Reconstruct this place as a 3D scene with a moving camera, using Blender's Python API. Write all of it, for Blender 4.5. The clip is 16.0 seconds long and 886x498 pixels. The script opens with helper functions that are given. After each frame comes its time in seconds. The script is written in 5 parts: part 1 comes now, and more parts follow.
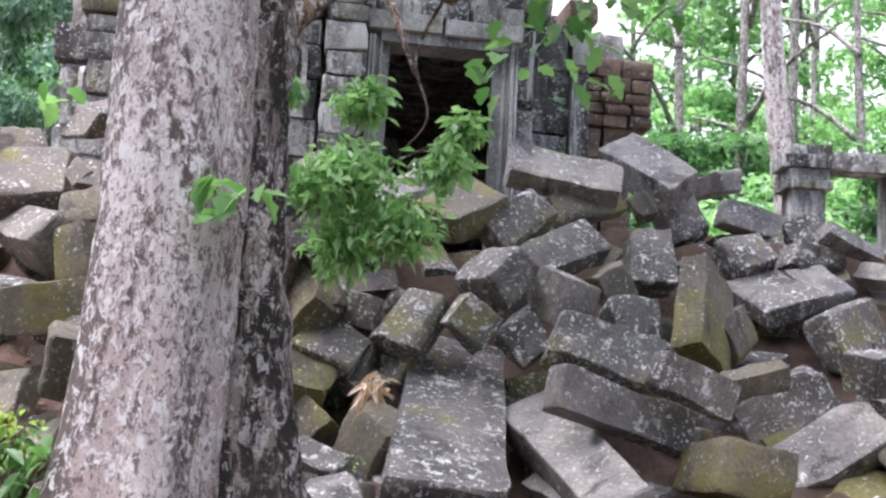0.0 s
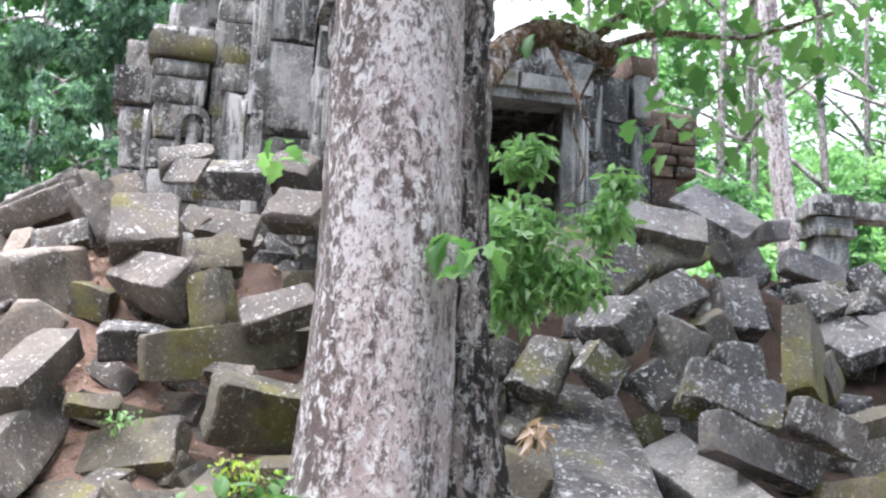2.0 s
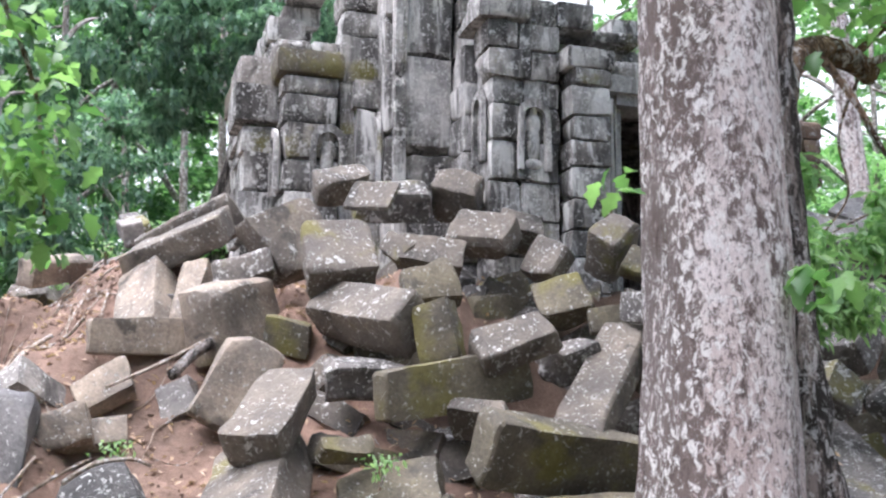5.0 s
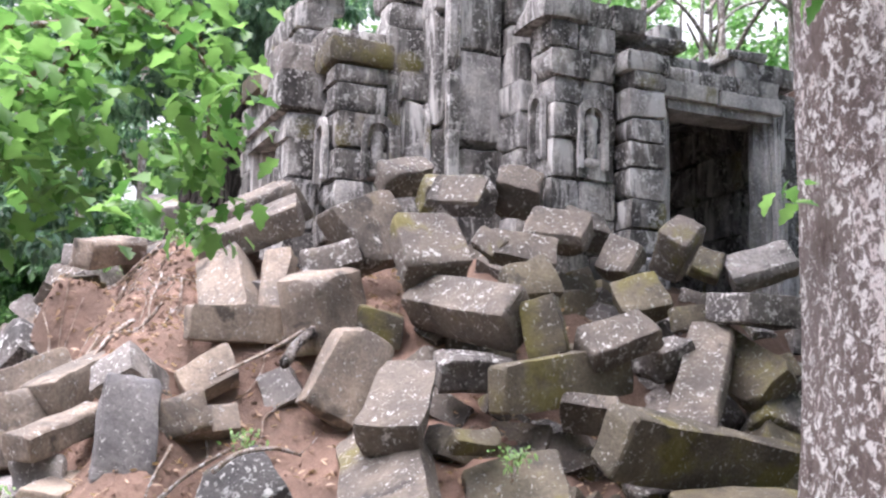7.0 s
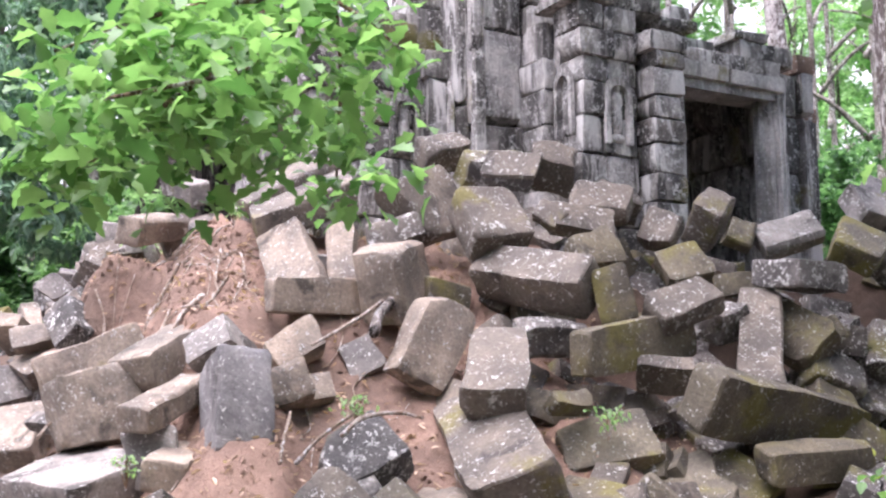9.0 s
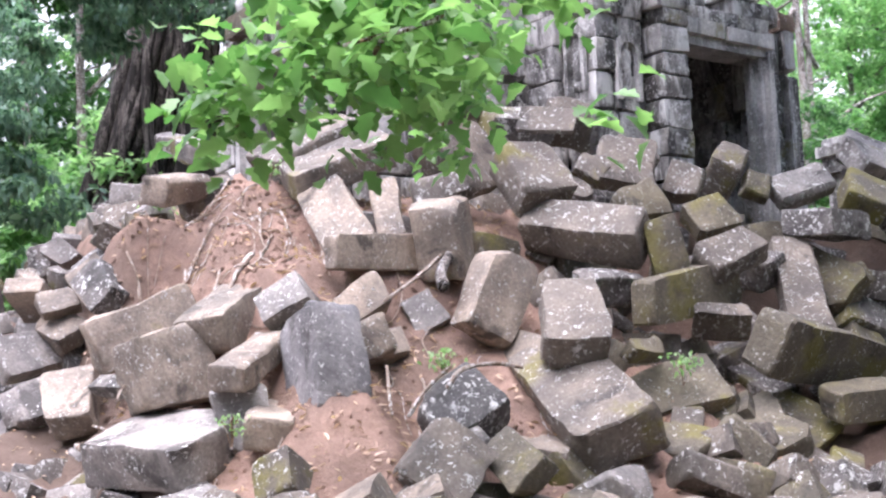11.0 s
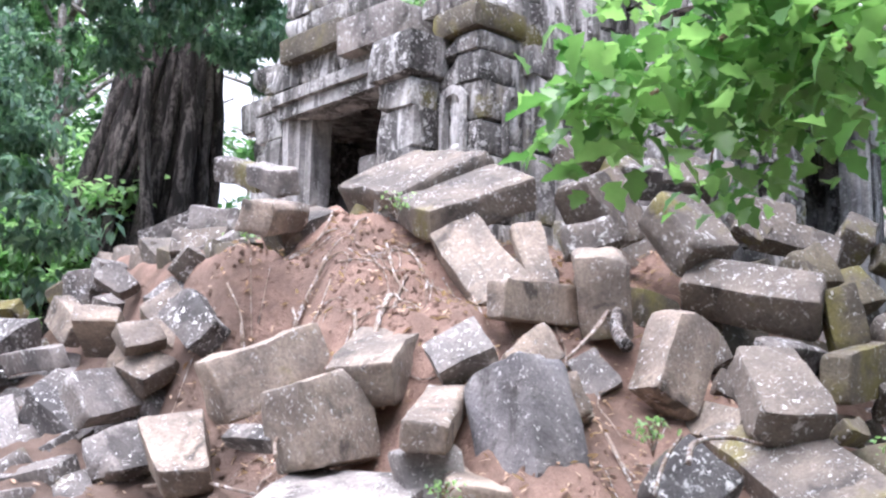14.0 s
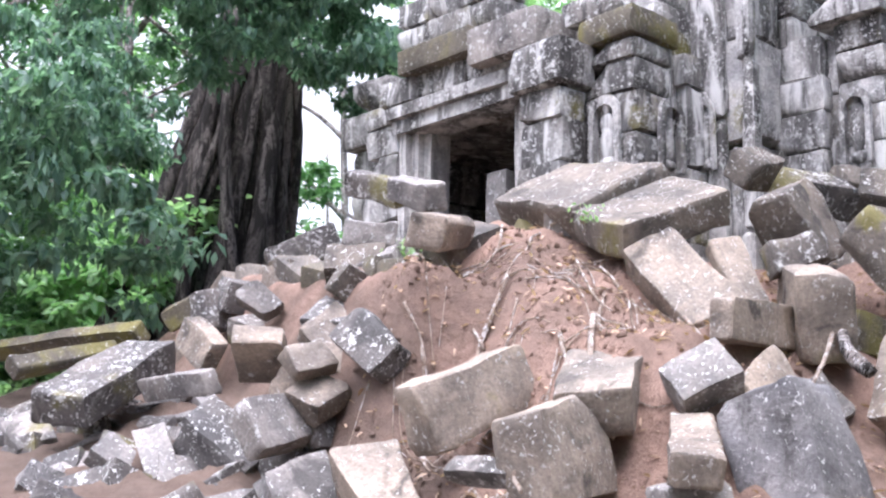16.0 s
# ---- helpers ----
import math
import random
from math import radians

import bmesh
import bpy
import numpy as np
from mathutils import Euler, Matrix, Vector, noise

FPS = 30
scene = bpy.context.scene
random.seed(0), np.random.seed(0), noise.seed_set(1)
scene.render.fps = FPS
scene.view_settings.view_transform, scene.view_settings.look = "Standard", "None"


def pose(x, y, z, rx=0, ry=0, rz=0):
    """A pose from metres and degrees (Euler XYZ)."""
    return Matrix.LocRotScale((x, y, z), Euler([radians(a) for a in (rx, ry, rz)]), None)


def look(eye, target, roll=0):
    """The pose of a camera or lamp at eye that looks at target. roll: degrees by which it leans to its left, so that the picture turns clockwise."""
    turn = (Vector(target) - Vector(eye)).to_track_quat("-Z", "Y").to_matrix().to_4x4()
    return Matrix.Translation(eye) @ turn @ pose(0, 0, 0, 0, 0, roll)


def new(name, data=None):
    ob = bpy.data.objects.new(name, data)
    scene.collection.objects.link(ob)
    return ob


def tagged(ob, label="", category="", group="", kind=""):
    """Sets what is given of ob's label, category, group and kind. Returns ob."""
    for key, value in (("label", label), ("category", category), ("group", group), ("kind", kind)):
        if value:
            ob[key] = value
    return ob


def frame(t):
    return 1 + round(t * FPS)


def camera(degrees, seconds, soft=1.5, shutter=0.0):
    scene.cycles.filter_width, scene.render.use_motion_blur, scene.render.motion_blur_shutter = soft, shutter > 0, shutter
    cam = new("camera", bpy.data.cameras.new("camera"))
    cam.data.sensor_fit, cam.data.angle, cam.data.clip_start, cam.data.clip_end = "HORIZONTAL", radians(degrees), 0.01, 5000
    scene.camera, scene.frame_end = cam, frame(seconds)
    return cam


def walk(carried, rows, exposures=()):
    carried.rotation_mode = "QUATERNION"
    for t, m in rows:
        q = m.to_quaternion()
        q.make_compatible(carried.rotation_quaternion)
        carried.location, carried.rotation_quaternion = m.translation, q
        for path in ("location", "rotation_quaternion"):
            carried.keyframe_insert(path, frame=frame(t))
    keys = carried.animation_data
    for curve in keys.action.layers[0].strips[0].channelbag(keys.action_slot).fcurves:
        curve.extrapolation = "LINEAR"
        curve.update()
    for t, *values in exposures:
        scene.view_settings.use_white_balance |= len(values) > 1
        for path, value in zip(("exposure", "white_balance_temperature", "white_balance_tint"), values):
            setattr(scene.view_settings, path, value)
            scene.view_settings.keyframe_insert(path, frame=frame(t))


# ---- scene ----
cam = camera(39.4, 16.0, soft=2.4)
EXPOSURE = 1.45
PATH = [
    (0, (1.05, 0.186, 1.308), (0.948, 2.162, 1.599), 3.1),
    (0.5, (0.521, 0.16, 1.232), (0.415, 2.138, 1.506), 2.9),
    (1, (-0.079, 0.065, 1.232), (-0.122, 2.051, 1.458), 2.9),
    (1.5, (-0.511, -0.159, 1.254), (-0.487, 1.826, 1.492), 2.9),
    (2, (-0.944, -0.212, 1.292), (-0.862, 1.755, 1.642), 2.6),
    (2.5, (-1.385, -0.311, 1.309), (-1.255, 1.634, 1.757), 2.3),
    (3, (-1.839, -0.23, 1.383), (-1.682, 1.7, 1.881), 2.0),
    (3.5, (-2.288, -0.075, 1.437), (-2.108, 1.853, 1.938), 1.7),
    (4, (-2.647, 0.134, 1.494), (-2.461, 2.07, 1.96), 1.1),
    (4.5, (-3.039, 0.188, 1.518), (-2.834, 2.134, 1.93), 0.7),
    (5, (-3.461, 0.334, 1.507), (-3.238, 2.29, 1.859), 0.3),
    (5.2, (-3.604, 0.398, 1.526), (-3.375, 2.359, 1.85), 0.2),
    (7.3, (-5.589, 0.452, 1.549), (-5.132, 2.37, 1.882), 1.1),
    (7.5, (-5.708, 0.448, 1.512), (-5.239, 2.363, 1.85), 1.0),
    (8, (-6.154, 0.515, 1.438), (-5.632, 2.416, 1.778), 0.7),
    (8.5, (-6.553, 0.518, 1.424), (-5.987, 2.409, 1.746), 0.2),
    (9, (-7.045, 0.538, 1.408), (-6.421, 2.415, 1.706), -0.5),
    (9.2, (-7.226, 0.607, 1.396), (-6.579, 2.477, 1.687), -0.9),
    (11.5, (-9.0, 1.337, 1.347), (-8.106, 3.112, 1.572), -2.0),
    (12, (-9.412, 1.687, 1.337), (-8.452, 3.427, 1.564), -1.5),
    (12.5, (-9.66, 1.953, 1.312), (-8.671, 3.674, 1.556), -1.3),
    (13, (-9.822, 2.377, 1.318), (-8.815, 4.084, 1.589), -0.8),
    (13.5, (-9.921, 2.83, 1.351), (-8.911, 4.529, 1.654), -0.2),
    (14, (-10.116, 3.255, 1.382), (-9.1, 4.944, 1.725), 0.8),
    (14.5, (-10.269, 3.722, 1.381), (-9.258, 5.405, 1.763), 1.3),
    (15, (-10.436, 4.217, 1.402), (-9.428, 5.898, 1.803), 1.3),
    (15.5, (-10.671, 4.526, 1.399), (-9.661, 6.204, 1.805), 1.1),
    (16, (-11.026, 4.711, 1.39), (-10.002, 6.383, 1.781), 0.9),
]
walk(cam, [(t, look(eye, target, roll)) for t, eye, target, roll in PATH], [(0.0, EXPOSURE + 0.14, 6000.0, 20.0), (1.0, EXPOSURE + 0.28, 5950.0, 16.0), (3.5, EXPOSURE + 0.18, 5900.0, 15.0), (5.0, EXPOSURE + 0.06, 5950.0, 17.0), (7.5, EXPOSURE - 0.04, 6180.0, 24.0), (9.0, EXPOSURE + 0.02, 6120.0, 26.0), (11.5, EXPOSURE + 0.08, 5880.0, 23.0), (16.0, EXPOSURE + 0.06, 5800.0, 21.0)])

# ---- light: a bright overcast day ----
world = bpy.data.worlds.new("sky")
scene.world = world
world.use_nodes = True
wn, wl = world.node_tree.nodes, world.node_tree.links
sky = wn.new("ShaderNodeTexSky")
sky.sky_type, sky.sun_disc = "NISHITA", False
sky.sun_elevation, sky.sun_rotation = radians(68), radians(215)
sky.air_density, sky.dust_density, sky.ozone_density = 1.0, 3.0, 1.0
wl.new(sky.outputs[0], wn["Background"].inputs[0])
wn["Background"].inputs[1].default_value = 0.10
sun = new("sun", bpy.data.lights.new("sun", "SUN"))
sun.data.energy, sun.data.angle, sun.data.color = 3.9, radians(70), (1.0, 0.98, 0.95)
sun.matrix_world = look((-7, -2, 32), (0, 0, 0))


def cloud_bank():
    """White overcast low over the forest, far behind it."""
    m = bpy.data.materials.new("overcast_cloud")
    m.use_nodes = True
    nodes = m.node_tree.nodes
    glow = nodes.new("ShaderNodeEmission")
    glow.inputs[0].default_value, glow.inputs[1].default_value = (0.95, 0.98, 1.0, 1.0), 0.62
    m.node_tree.links.new(glow.outputs[0], nodes["Material Output"].inputs[0])
    verts, faces = [], []
    for k in range(25):
        a = radians(-20 + 220 * k / 24)
        for r, z in ((300, -20), (300, 120), (260, 230)):
            verts.append((r * math.cos(a), r * math.sin(a), z))
    for k in range(24):
        for j in range(2):
            faces.append((3 * k + j, 3 * k + j + 1, 3 * k + j + 4, 3 * k + j + 3))
    me = bpy.data.meshes.new("backdrop")
    me.from_pydata(verts, [], faces)
    me.materials.append(m)
    tagged(new("backdrop", me), "white overcast sky beyond the forest", "sky", kind="structure")


cloud_bank()

# ---- materials ----
class Nodes:
    """Short hand for a node material."""

    def __init__(self, name):
        self.m = bpy.data.materials.new(name)
        self.m.use_nodes = True
        self.t = self.m.node_tree
        self.bsdf = self.t.nodes["Principled BSDF"]
        geo, info = self.add("ShaderNodeNewGeometry"), self.add("ShaderNodeObjectInfo")
        self.random = info.outputs["Random"]
        shift = self.math("MULTIPLY", self.random, 61.0)
        move = self.add("ShaderNodeVectorMath")
        move.operation = "ADD"
        self.join(geo.outputs["Position"], move.inputs[0])
        self.join(shift, move.inputs[1])
        self.island = geo.outputs["Random Per Island"]
        self.place, self.here = geo.outputs["Position"], move.outputs[0]

    def add(self, kind):
        return self.t.nodes.new(kind)

    def join(self, a, b):
        if hasattr(a, "is_linked"):
            self.t.links.new(a, b)
        else:
            b.default_value = a

    def math(self, op, a, b=0.0):
        n = self.add("ShaderNodeMath")
        n.operation = op
        self.join(a, n.inputs[0])
        self.join(b, n.inputs[1])
        return n.outputs[0]

    def noise(self, scale, detail=5.0, rough=0.6, stretch=None, fixed=False, twist=0.0):
        n = self.add("ShaderNodeTexNoise")
        n.inputs["Scale"].default_value, n.inputs["Detail"].default_value = scale, detail
        n.inputs["Roughness"].default_value, n.inputs["Distortion"].default_value = rough, twist
        source = self.place if fixed else self.here
        if stretch:
            mp = self.add("ShaderNodeMapping")
            mp.inputs["Scale"].default_value = stretch
            self.join(source, mp.inputs[0])
            source = mp.outputs[0]
        self.join(source, n.inputs["Vector"])
        return n.outputs["Fac"]

    def cells(self, scale):
        n = self.add("ShaderNodeTexVoronoi")
        n.inputs["Scale"].default_value = scale
        self.join(self.here, n.inputs["Vector"])
        return n.outputs["Distance"]

    def step(self, value, low, high, a=0.0, b=1.0):
        n = self.add("ShaderNodeMapRange")
        n.interpolation_type = "SMOOTHSTEP"
        self.join(value, n.inputs[0])
        for k, v in zip((1, 2, 3, 4), (low, high, a, b)):
            n.inputs[k].default_value = v
        return n.outputs[0]

    def mix(self, fac, a, b, mode="MIX"):
        n = self.add("ShaderNodeMix")
        n.data_type, n.blend_type = "RGBA", mode
        self.join(fac, n.inputs[0])
        for v, s in ((a, n.inputs[6]), (b, n.inputs[7])):
            self.join((*v, 1.0) if isinstance(v, tuple) else v, s)
        return n.outputs[2]

    def bump(self, height, depth, strength=0.7):
        n = self.add("ShaderNodeBump")
        n.inputs["Strength"].default_value, n.inputs["Distance"].default_value = strength, depth
        self.join(height, n.inputs["Height"])
        self.join(n.outputs[0], self.bsdf.inputs["Normal"])

    def done(self, color, rough=0.85, gloss=0.3):
        self.join(color, self.bsdf.inputs["Base Color"])
        self.join(rough, self.bsdf.inputs["Roughness"])
        self.bsdf.inputs["Specular IOR Level"].default_value = gloss
        return self.m


def stone_material(name, base, warm, lichen, moss, stain, streak=0.0):
    n = Nodes(name)
    broad, mid, fine = n.noise(0.9, 4), n.noise(2.6, 6, 0.6), n.noise(34, 5, 0.65)
    color = n.mix(n.step(broad, 0.36, 0.66), base, warm)
    color = n.mix(n.math("MULTIPLY", n.random, 0.5), color, tuple(0.5 * (a + b) * 1.25 for a, b in zip(base, warm)))
    color = n.mix(0.85, color, n.mix(n.step(mid, 0.3, 0.72), (0.5, 0.5, 0.51), (1.5, 1.48, 1.45)), "MULTIPLY")
    color = n.mix(0.8, color, n.mix(n.step(fine, 0.3, 0.7), (0.72, 0.72, 0.72), (1.26, 1.26, 1.26)), "MULTIPLY")
    dark = n.noise(2.1, 6, 0.62, (1, 1, 0.35) if streak else None, twist=0.6)
    color = n.mix(n.step(dark, 0.62 - 0.16 * stain, 0.72 - 0.10 * stain, 0, 0.8), color, (0.035, 0.033, 0.03))
    if streak:
        run = n.noise(3.6, 5, 0.66, (1, 1, 0.14), twist=0.5)
        color = n.mix(n.step(run, 0.54, 0.62, 0, 0.9 * streak), color, (0.042, 0.039, 0.036))
        color = n.mix(n.step(run, 0.46, 0.38, 0, 0.8 * streak), color, (0.68, 0.67, 0.64))
    green = n.noise(1.3, 5, 0.6)
    color = n.mix(n.step(green, 0.66 - 0.2 * moss, 0.74 - 0.14 * moss, 0, 0.75), color, n.mix(fine, (0.09, 0.084, 0.018), (0.23, 0.205, 0.055)))
    patch, where = n.noise(9, 9, 0.78), n.noise(1.9, 3)
    spread = n.step(where, 0.38, 0.52)
    pale = n.math("MULTIPLY", n.step(patch, 0.62 - 0.088 * lichen, 0.66 - 0.07 * lichen), spread)
    dots = n.math("MULTIPLY", n.step(n.noise(30, 3, 0.5, twist=0.8), 0.64 - 0.04 * lichen, 0.675 - 0.04 * lichen), n.step(n.noise(2.7, 3), 0.4, 0.54))
    pale = n.math("MAXIMUM", pale, n.math("MULTIPLY", dots, min(1.0, 0.4 + lichen)))
    color = n.mix(n.math("MULTIPLY", pale, 0.88), color, (0.68, 0.67, 0.64))
    n.bump(n.math("ADD", n.math("MULTIPLY", mid, 0.6), n.math("ADD", n.math("MULTIPLY", fine, 0.3), n.math("MULTIPLY", pale, 0.15))), 0.04, 0.85)
    return n.done(color, n.step(mid, 0.3, 0.7, 0.62, 0.9), 0.35)


GREY = stone_material("dark_lichen_stone", (0.1, 0.095, 0.092), (0.15, 0.132, 0.116), 0.9, 0.58, 0.6)
TAN = stone_material("brown_grey_stone", (0.2, 0.172, 0.142), (0.265, 0.215, 0.17), 0.3, 0.22, 0.5)
PALE = stone_material("pale_stone", (0.19, 0.181, 0.174), (0.255, 0.228, 0.204), 0.55, 0.1, 0.6)
DUN = stone_material("brown_weathered_stone", (0.118, 0.104, 0.088), (0.165, 0.14, 0.115), 0.5, 0.4, 0.55)
MOSS = stone_material("mossy_stone", (0.115, 0.102, 0.08), (0.14, 0.12, 0.08), 0.25, 0.85, 0.4)
WALL = stone_material("weathered_ashlar", (0.4, 0.392, 0.375), (0.17, 0.155, 0.138), 1.0, 0.4, 1.25, 1.0)
CARVED = stone_material("weathered_carved_stone", (0.47, 0.462, 0.445), (0.2, 0.186, 0.17), 0.95, 0.25, 1.1, 1.0)
SLATE = stone_material("blue_grey_stone", (0.095, 0.095, 0.102), (0.19, 0.18, 0.176), 0.2, 0.0, 0.8)
FRAME = stone_material("pale_moulded_stone", (0.5, 0.49, 0.47), (0.3, 0.285, 0.265), 0.6, 0.0, 0.6, 0.45)
BROWN = stone_material("brown_laterite", (0.17, 0.12, 0.09), (0.22, 0.15, 0.11), 0.4, 0.2, 0.5)


def earth_material():
    n = Nodes("red_earth")
    broad, mid, fine = n.noise(0.55, 5, fixed=True), n.noise(5, 7, 0.7, fixed=True), n.noise(45, 6, 0.75, fixed=True)
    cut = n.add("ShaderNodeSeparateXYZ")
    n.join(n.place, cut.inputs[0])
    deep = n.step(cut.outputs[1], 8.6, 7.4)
    # dark brown soil on the right, darkened further for shade between its blocks
    shaded_soil = n.step(n.math("ADD", cut.outputs[0], n.math("MULTIPLY", broad, 2.0)), -1.6, -0.2)
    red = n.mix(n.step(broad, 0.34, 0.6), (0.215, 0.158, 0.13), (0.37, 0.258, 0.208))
    color = n.mix(n.math("MULTIPLY", shaded_soil, 0.85), red, (0.07, 0.052, 0.04))
    dusty = n.step(n.math("ADD", cut.outputs[0], n.math("MULTIPLY", broad, 1.2)), -5.6, -6.5)
    dusty = n.math("MAXIMUM", dusty, deep)
    color = n.mix(n.math("MULTIPLY", dusty, 0.8), color, (0.13, 0.105, 0.088))
    color = n.mix(0.9, color, n.mix(mid, (0.4, 0.38, 0.36), (1.55, 1.5, 1.45)), "MULTIPLY")
    color = n.mix(0.8, color, n.mix(fine, (0.45, 0.42, 0.4), (1.5, 1.5, 1.5)), "MULTIPLY")
    grit = n.step(n.noise(60, 4, 0.6, fixed=True), 0.66, 0.7)
    color = n.mix(n.math("MULTIPLY", grit, 0.5), color, (0.4, 0.33, 0.26))
    n.bump(n.math("ADD", n.math("MULTIPLY", mid, 0.7), n.math("MULTIPLY", fine, 0.35)), 0.08, 1.0)
    return n.done(color, 0.95, 0.15)


def bark_material(name, base, light, dark, amount, stretch=(1, 1, 0.3), lichen=0.8, west_shade=0.0):
    n = Nodes(name)
    streak, patch, fine = n.noise(7, 7, 0.7, stretch, twist=0.4), n.noise(23, 8, 0.74, (1, 1, 0.55), twist=0.5), n.noise(70, 5, 0.7, (1, 1, 0.5))
    broad, zone = n.noise(1.3, 4, 0.55, (1, 1, 0.3)), n.noise(2.4, 4, 0.6, (1, 1, 0.25), twist=0.6)
    color = n.mix(n.step(broad, 0.4, 0.6), base, light)
    color = n.mix(n.step(zone, 0.52, 0.62, 0, 0.5), color, tuple(0.45 * v for v in base))
    color = n.mix(n.step(streak, 0.47 - amount, 0.56 - amount, 0, 0.9), dark, color)
    flake = n.math("ADD", patch, n.math("MULTIPLY", zone, 0.35))
    if west_shade:
        # shade on the trunk's west side, put into the bark as denser dark flakes
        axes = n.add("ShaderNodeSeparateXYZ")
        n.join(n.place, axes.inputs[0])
        flake = n.math("ADD", flake, n.step(n.math("ADD", axes.outputs[0], n.math("MULTIPLY", broad, 0.3)), -0.98, -1.22, 0, west_shade))
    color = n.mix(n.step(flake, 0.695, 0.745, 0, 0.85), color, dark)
    spots = n.math("MULTIPLY", n.step(n.noise(15, 7, 0.76, (1, 1, 0.7), twist=0.6), 0.52, 0.56), n.step(n.noise(3.1, 3, 0.5, (1, 1, 0.4)), 0.3, 0.47))
    color = n.mix(n.math("MULTIPLY", spots, lichen), color, (0.8, 0.78, 0.76))
    pits = n.step(n.noise(36, 4, 0.62, (1, 1, 0.7), twist=0.5), 0.575, 0.62, 0, 0.75)
    color = n.mix(pits, color, tuple(1.3 * v for v in dark))
    color = n.mix(0.6, color, n.mix(fine, (0.5, 0.5, 0.5), (1.45, 1.45, 1.45)), "MULTIPLY")
    n.bump(n.math("ADD", streak, n.math("ADD", n.math("MULTIPLY", patch, 0.9), n.math("MULTIPLY", fine, 0.3))), 0.05, 1.0)
    return n.done(color, 0.9, 0.2)


BARK = bark_material("pale_flaking_bark", (0.6, 0.5, 0.47), (0.8, 0.74, 0.72), (0.13, 0.1, 0.09), 0.09, lichen=1.0, west_shade=0.13)
DARKBARK = bark_material("dark_bark", (0.2, 0.165, 0.145), (0.3, 0.26, 0.235), (0.03, 0.026, 0.022), 0.0, lichen=0.5)
FIGBARK = bark_material("fig_root_bark", (0.1, 0.086, 0.078), (0.19, 0.168, 0.152), (0.025, 0.022, 0.02), 0.02, (1, 1, 0.12), 0.0)
ROOT = bark_material("pale_root_bark", (0.42, 0.33, 0.26), (0.5, 0.42, 0.35), (0.2, 0.14, 0.1), 0.12)
LIMB = bark_material("brown_limb_bark", (0.24, 0.15, 0.09), (0.36, 0.25, 0.17), (0.07, 0.045, 0.03), 0.08)


def leaf_material(name, dark, light, glow=0.45, per_object=False):
    n = Nodes(name)
    pick = n.math("FRACT", n.math("ADD", n.random, n.island)) if per_object else n.island
    color = n.mix(pick, dark, light)
    color = n.mix(0.5, color, n.mix(n.noise(30, 3), (0.7, 0.7, 0.7), (1.25, 1.25, 1.25)), "MULTIPLY")
    n.done(color, 0.36, 0.5)
    see = n.add("ShaderNodeBsdfTranslucent")
    n.join(n.mix(1.0, color, (1.35, 1.5, 0.95), "MULTIPLY"), see.inputs[0])
    both = n.add("ShaderNodeMixShader")
    both.inputs[0].default_value = glow
    n.join(n.bsdf.outputs[0], both.inputs[1])
    n.join(see.outputs[0], both.inputs[2])
    n.join(both.outputs[0], n.t.nodes["Material Output"].inputs[0])
    return n.m


LEAF = leaf_material("bright_leaf", (0.065, 0.165, 0.05), (0.25, 0.42, 0.17), 0.5, True)
YOUNG = leaf_material("young_leaf", (0.2, 0.34, 0.05), (0.42, 0.45, 0.1), 0.5)
FERNY = leaf_material("feathery_leaf", (0.18, 0.33, 0.14), (0.36, 0.52, 0.27), 0.5)
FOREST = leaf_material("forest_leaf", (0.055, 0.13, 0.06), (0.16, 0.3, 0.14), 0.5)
# sunlight and haze put into the leaf colour: paler and bluer than forest_leaf
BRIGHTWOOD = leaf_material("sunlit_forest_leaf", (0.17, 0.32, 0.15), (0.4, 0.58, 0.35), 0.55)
# the light end's pale blue-green is sky reflection put into the leaf colour
FIGLEAF = leaf_material("fig_leaf", (0.055, 0.12, 0.085), (0.25, 0.39, 0.3), 0.45)
LITTER = leaf_material("dry_leaf", (0.3, 0.18, 0.1), (0.64, 0.47, 0.35), 0.2)
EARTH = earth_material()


# ---- helpers for meshes ----
def mesh_from(bm, name, material, smooth=None):
    me = bpy.data.meshes.new(name)
    bm.to_mesh(me)
    bm.free()
    me.materials.append(material)
    if smooth is not None:
        me.shade_smooth()
        me.set_sharp_from_angle(angle=radians(smooth))
    return me


def part(name, bm, material, parent, label="", smooth=None):
    ob = new(name, mesh_from(bm, name, material, smooth))
    ob.parent = parent
    return tagged(ob, label)


def thing(name, label, category, group="", kind="", at=(0, 0, 0)):
    ob = new(name)
    ob.location = at
    return tagged(ob, label, category, group, kind)


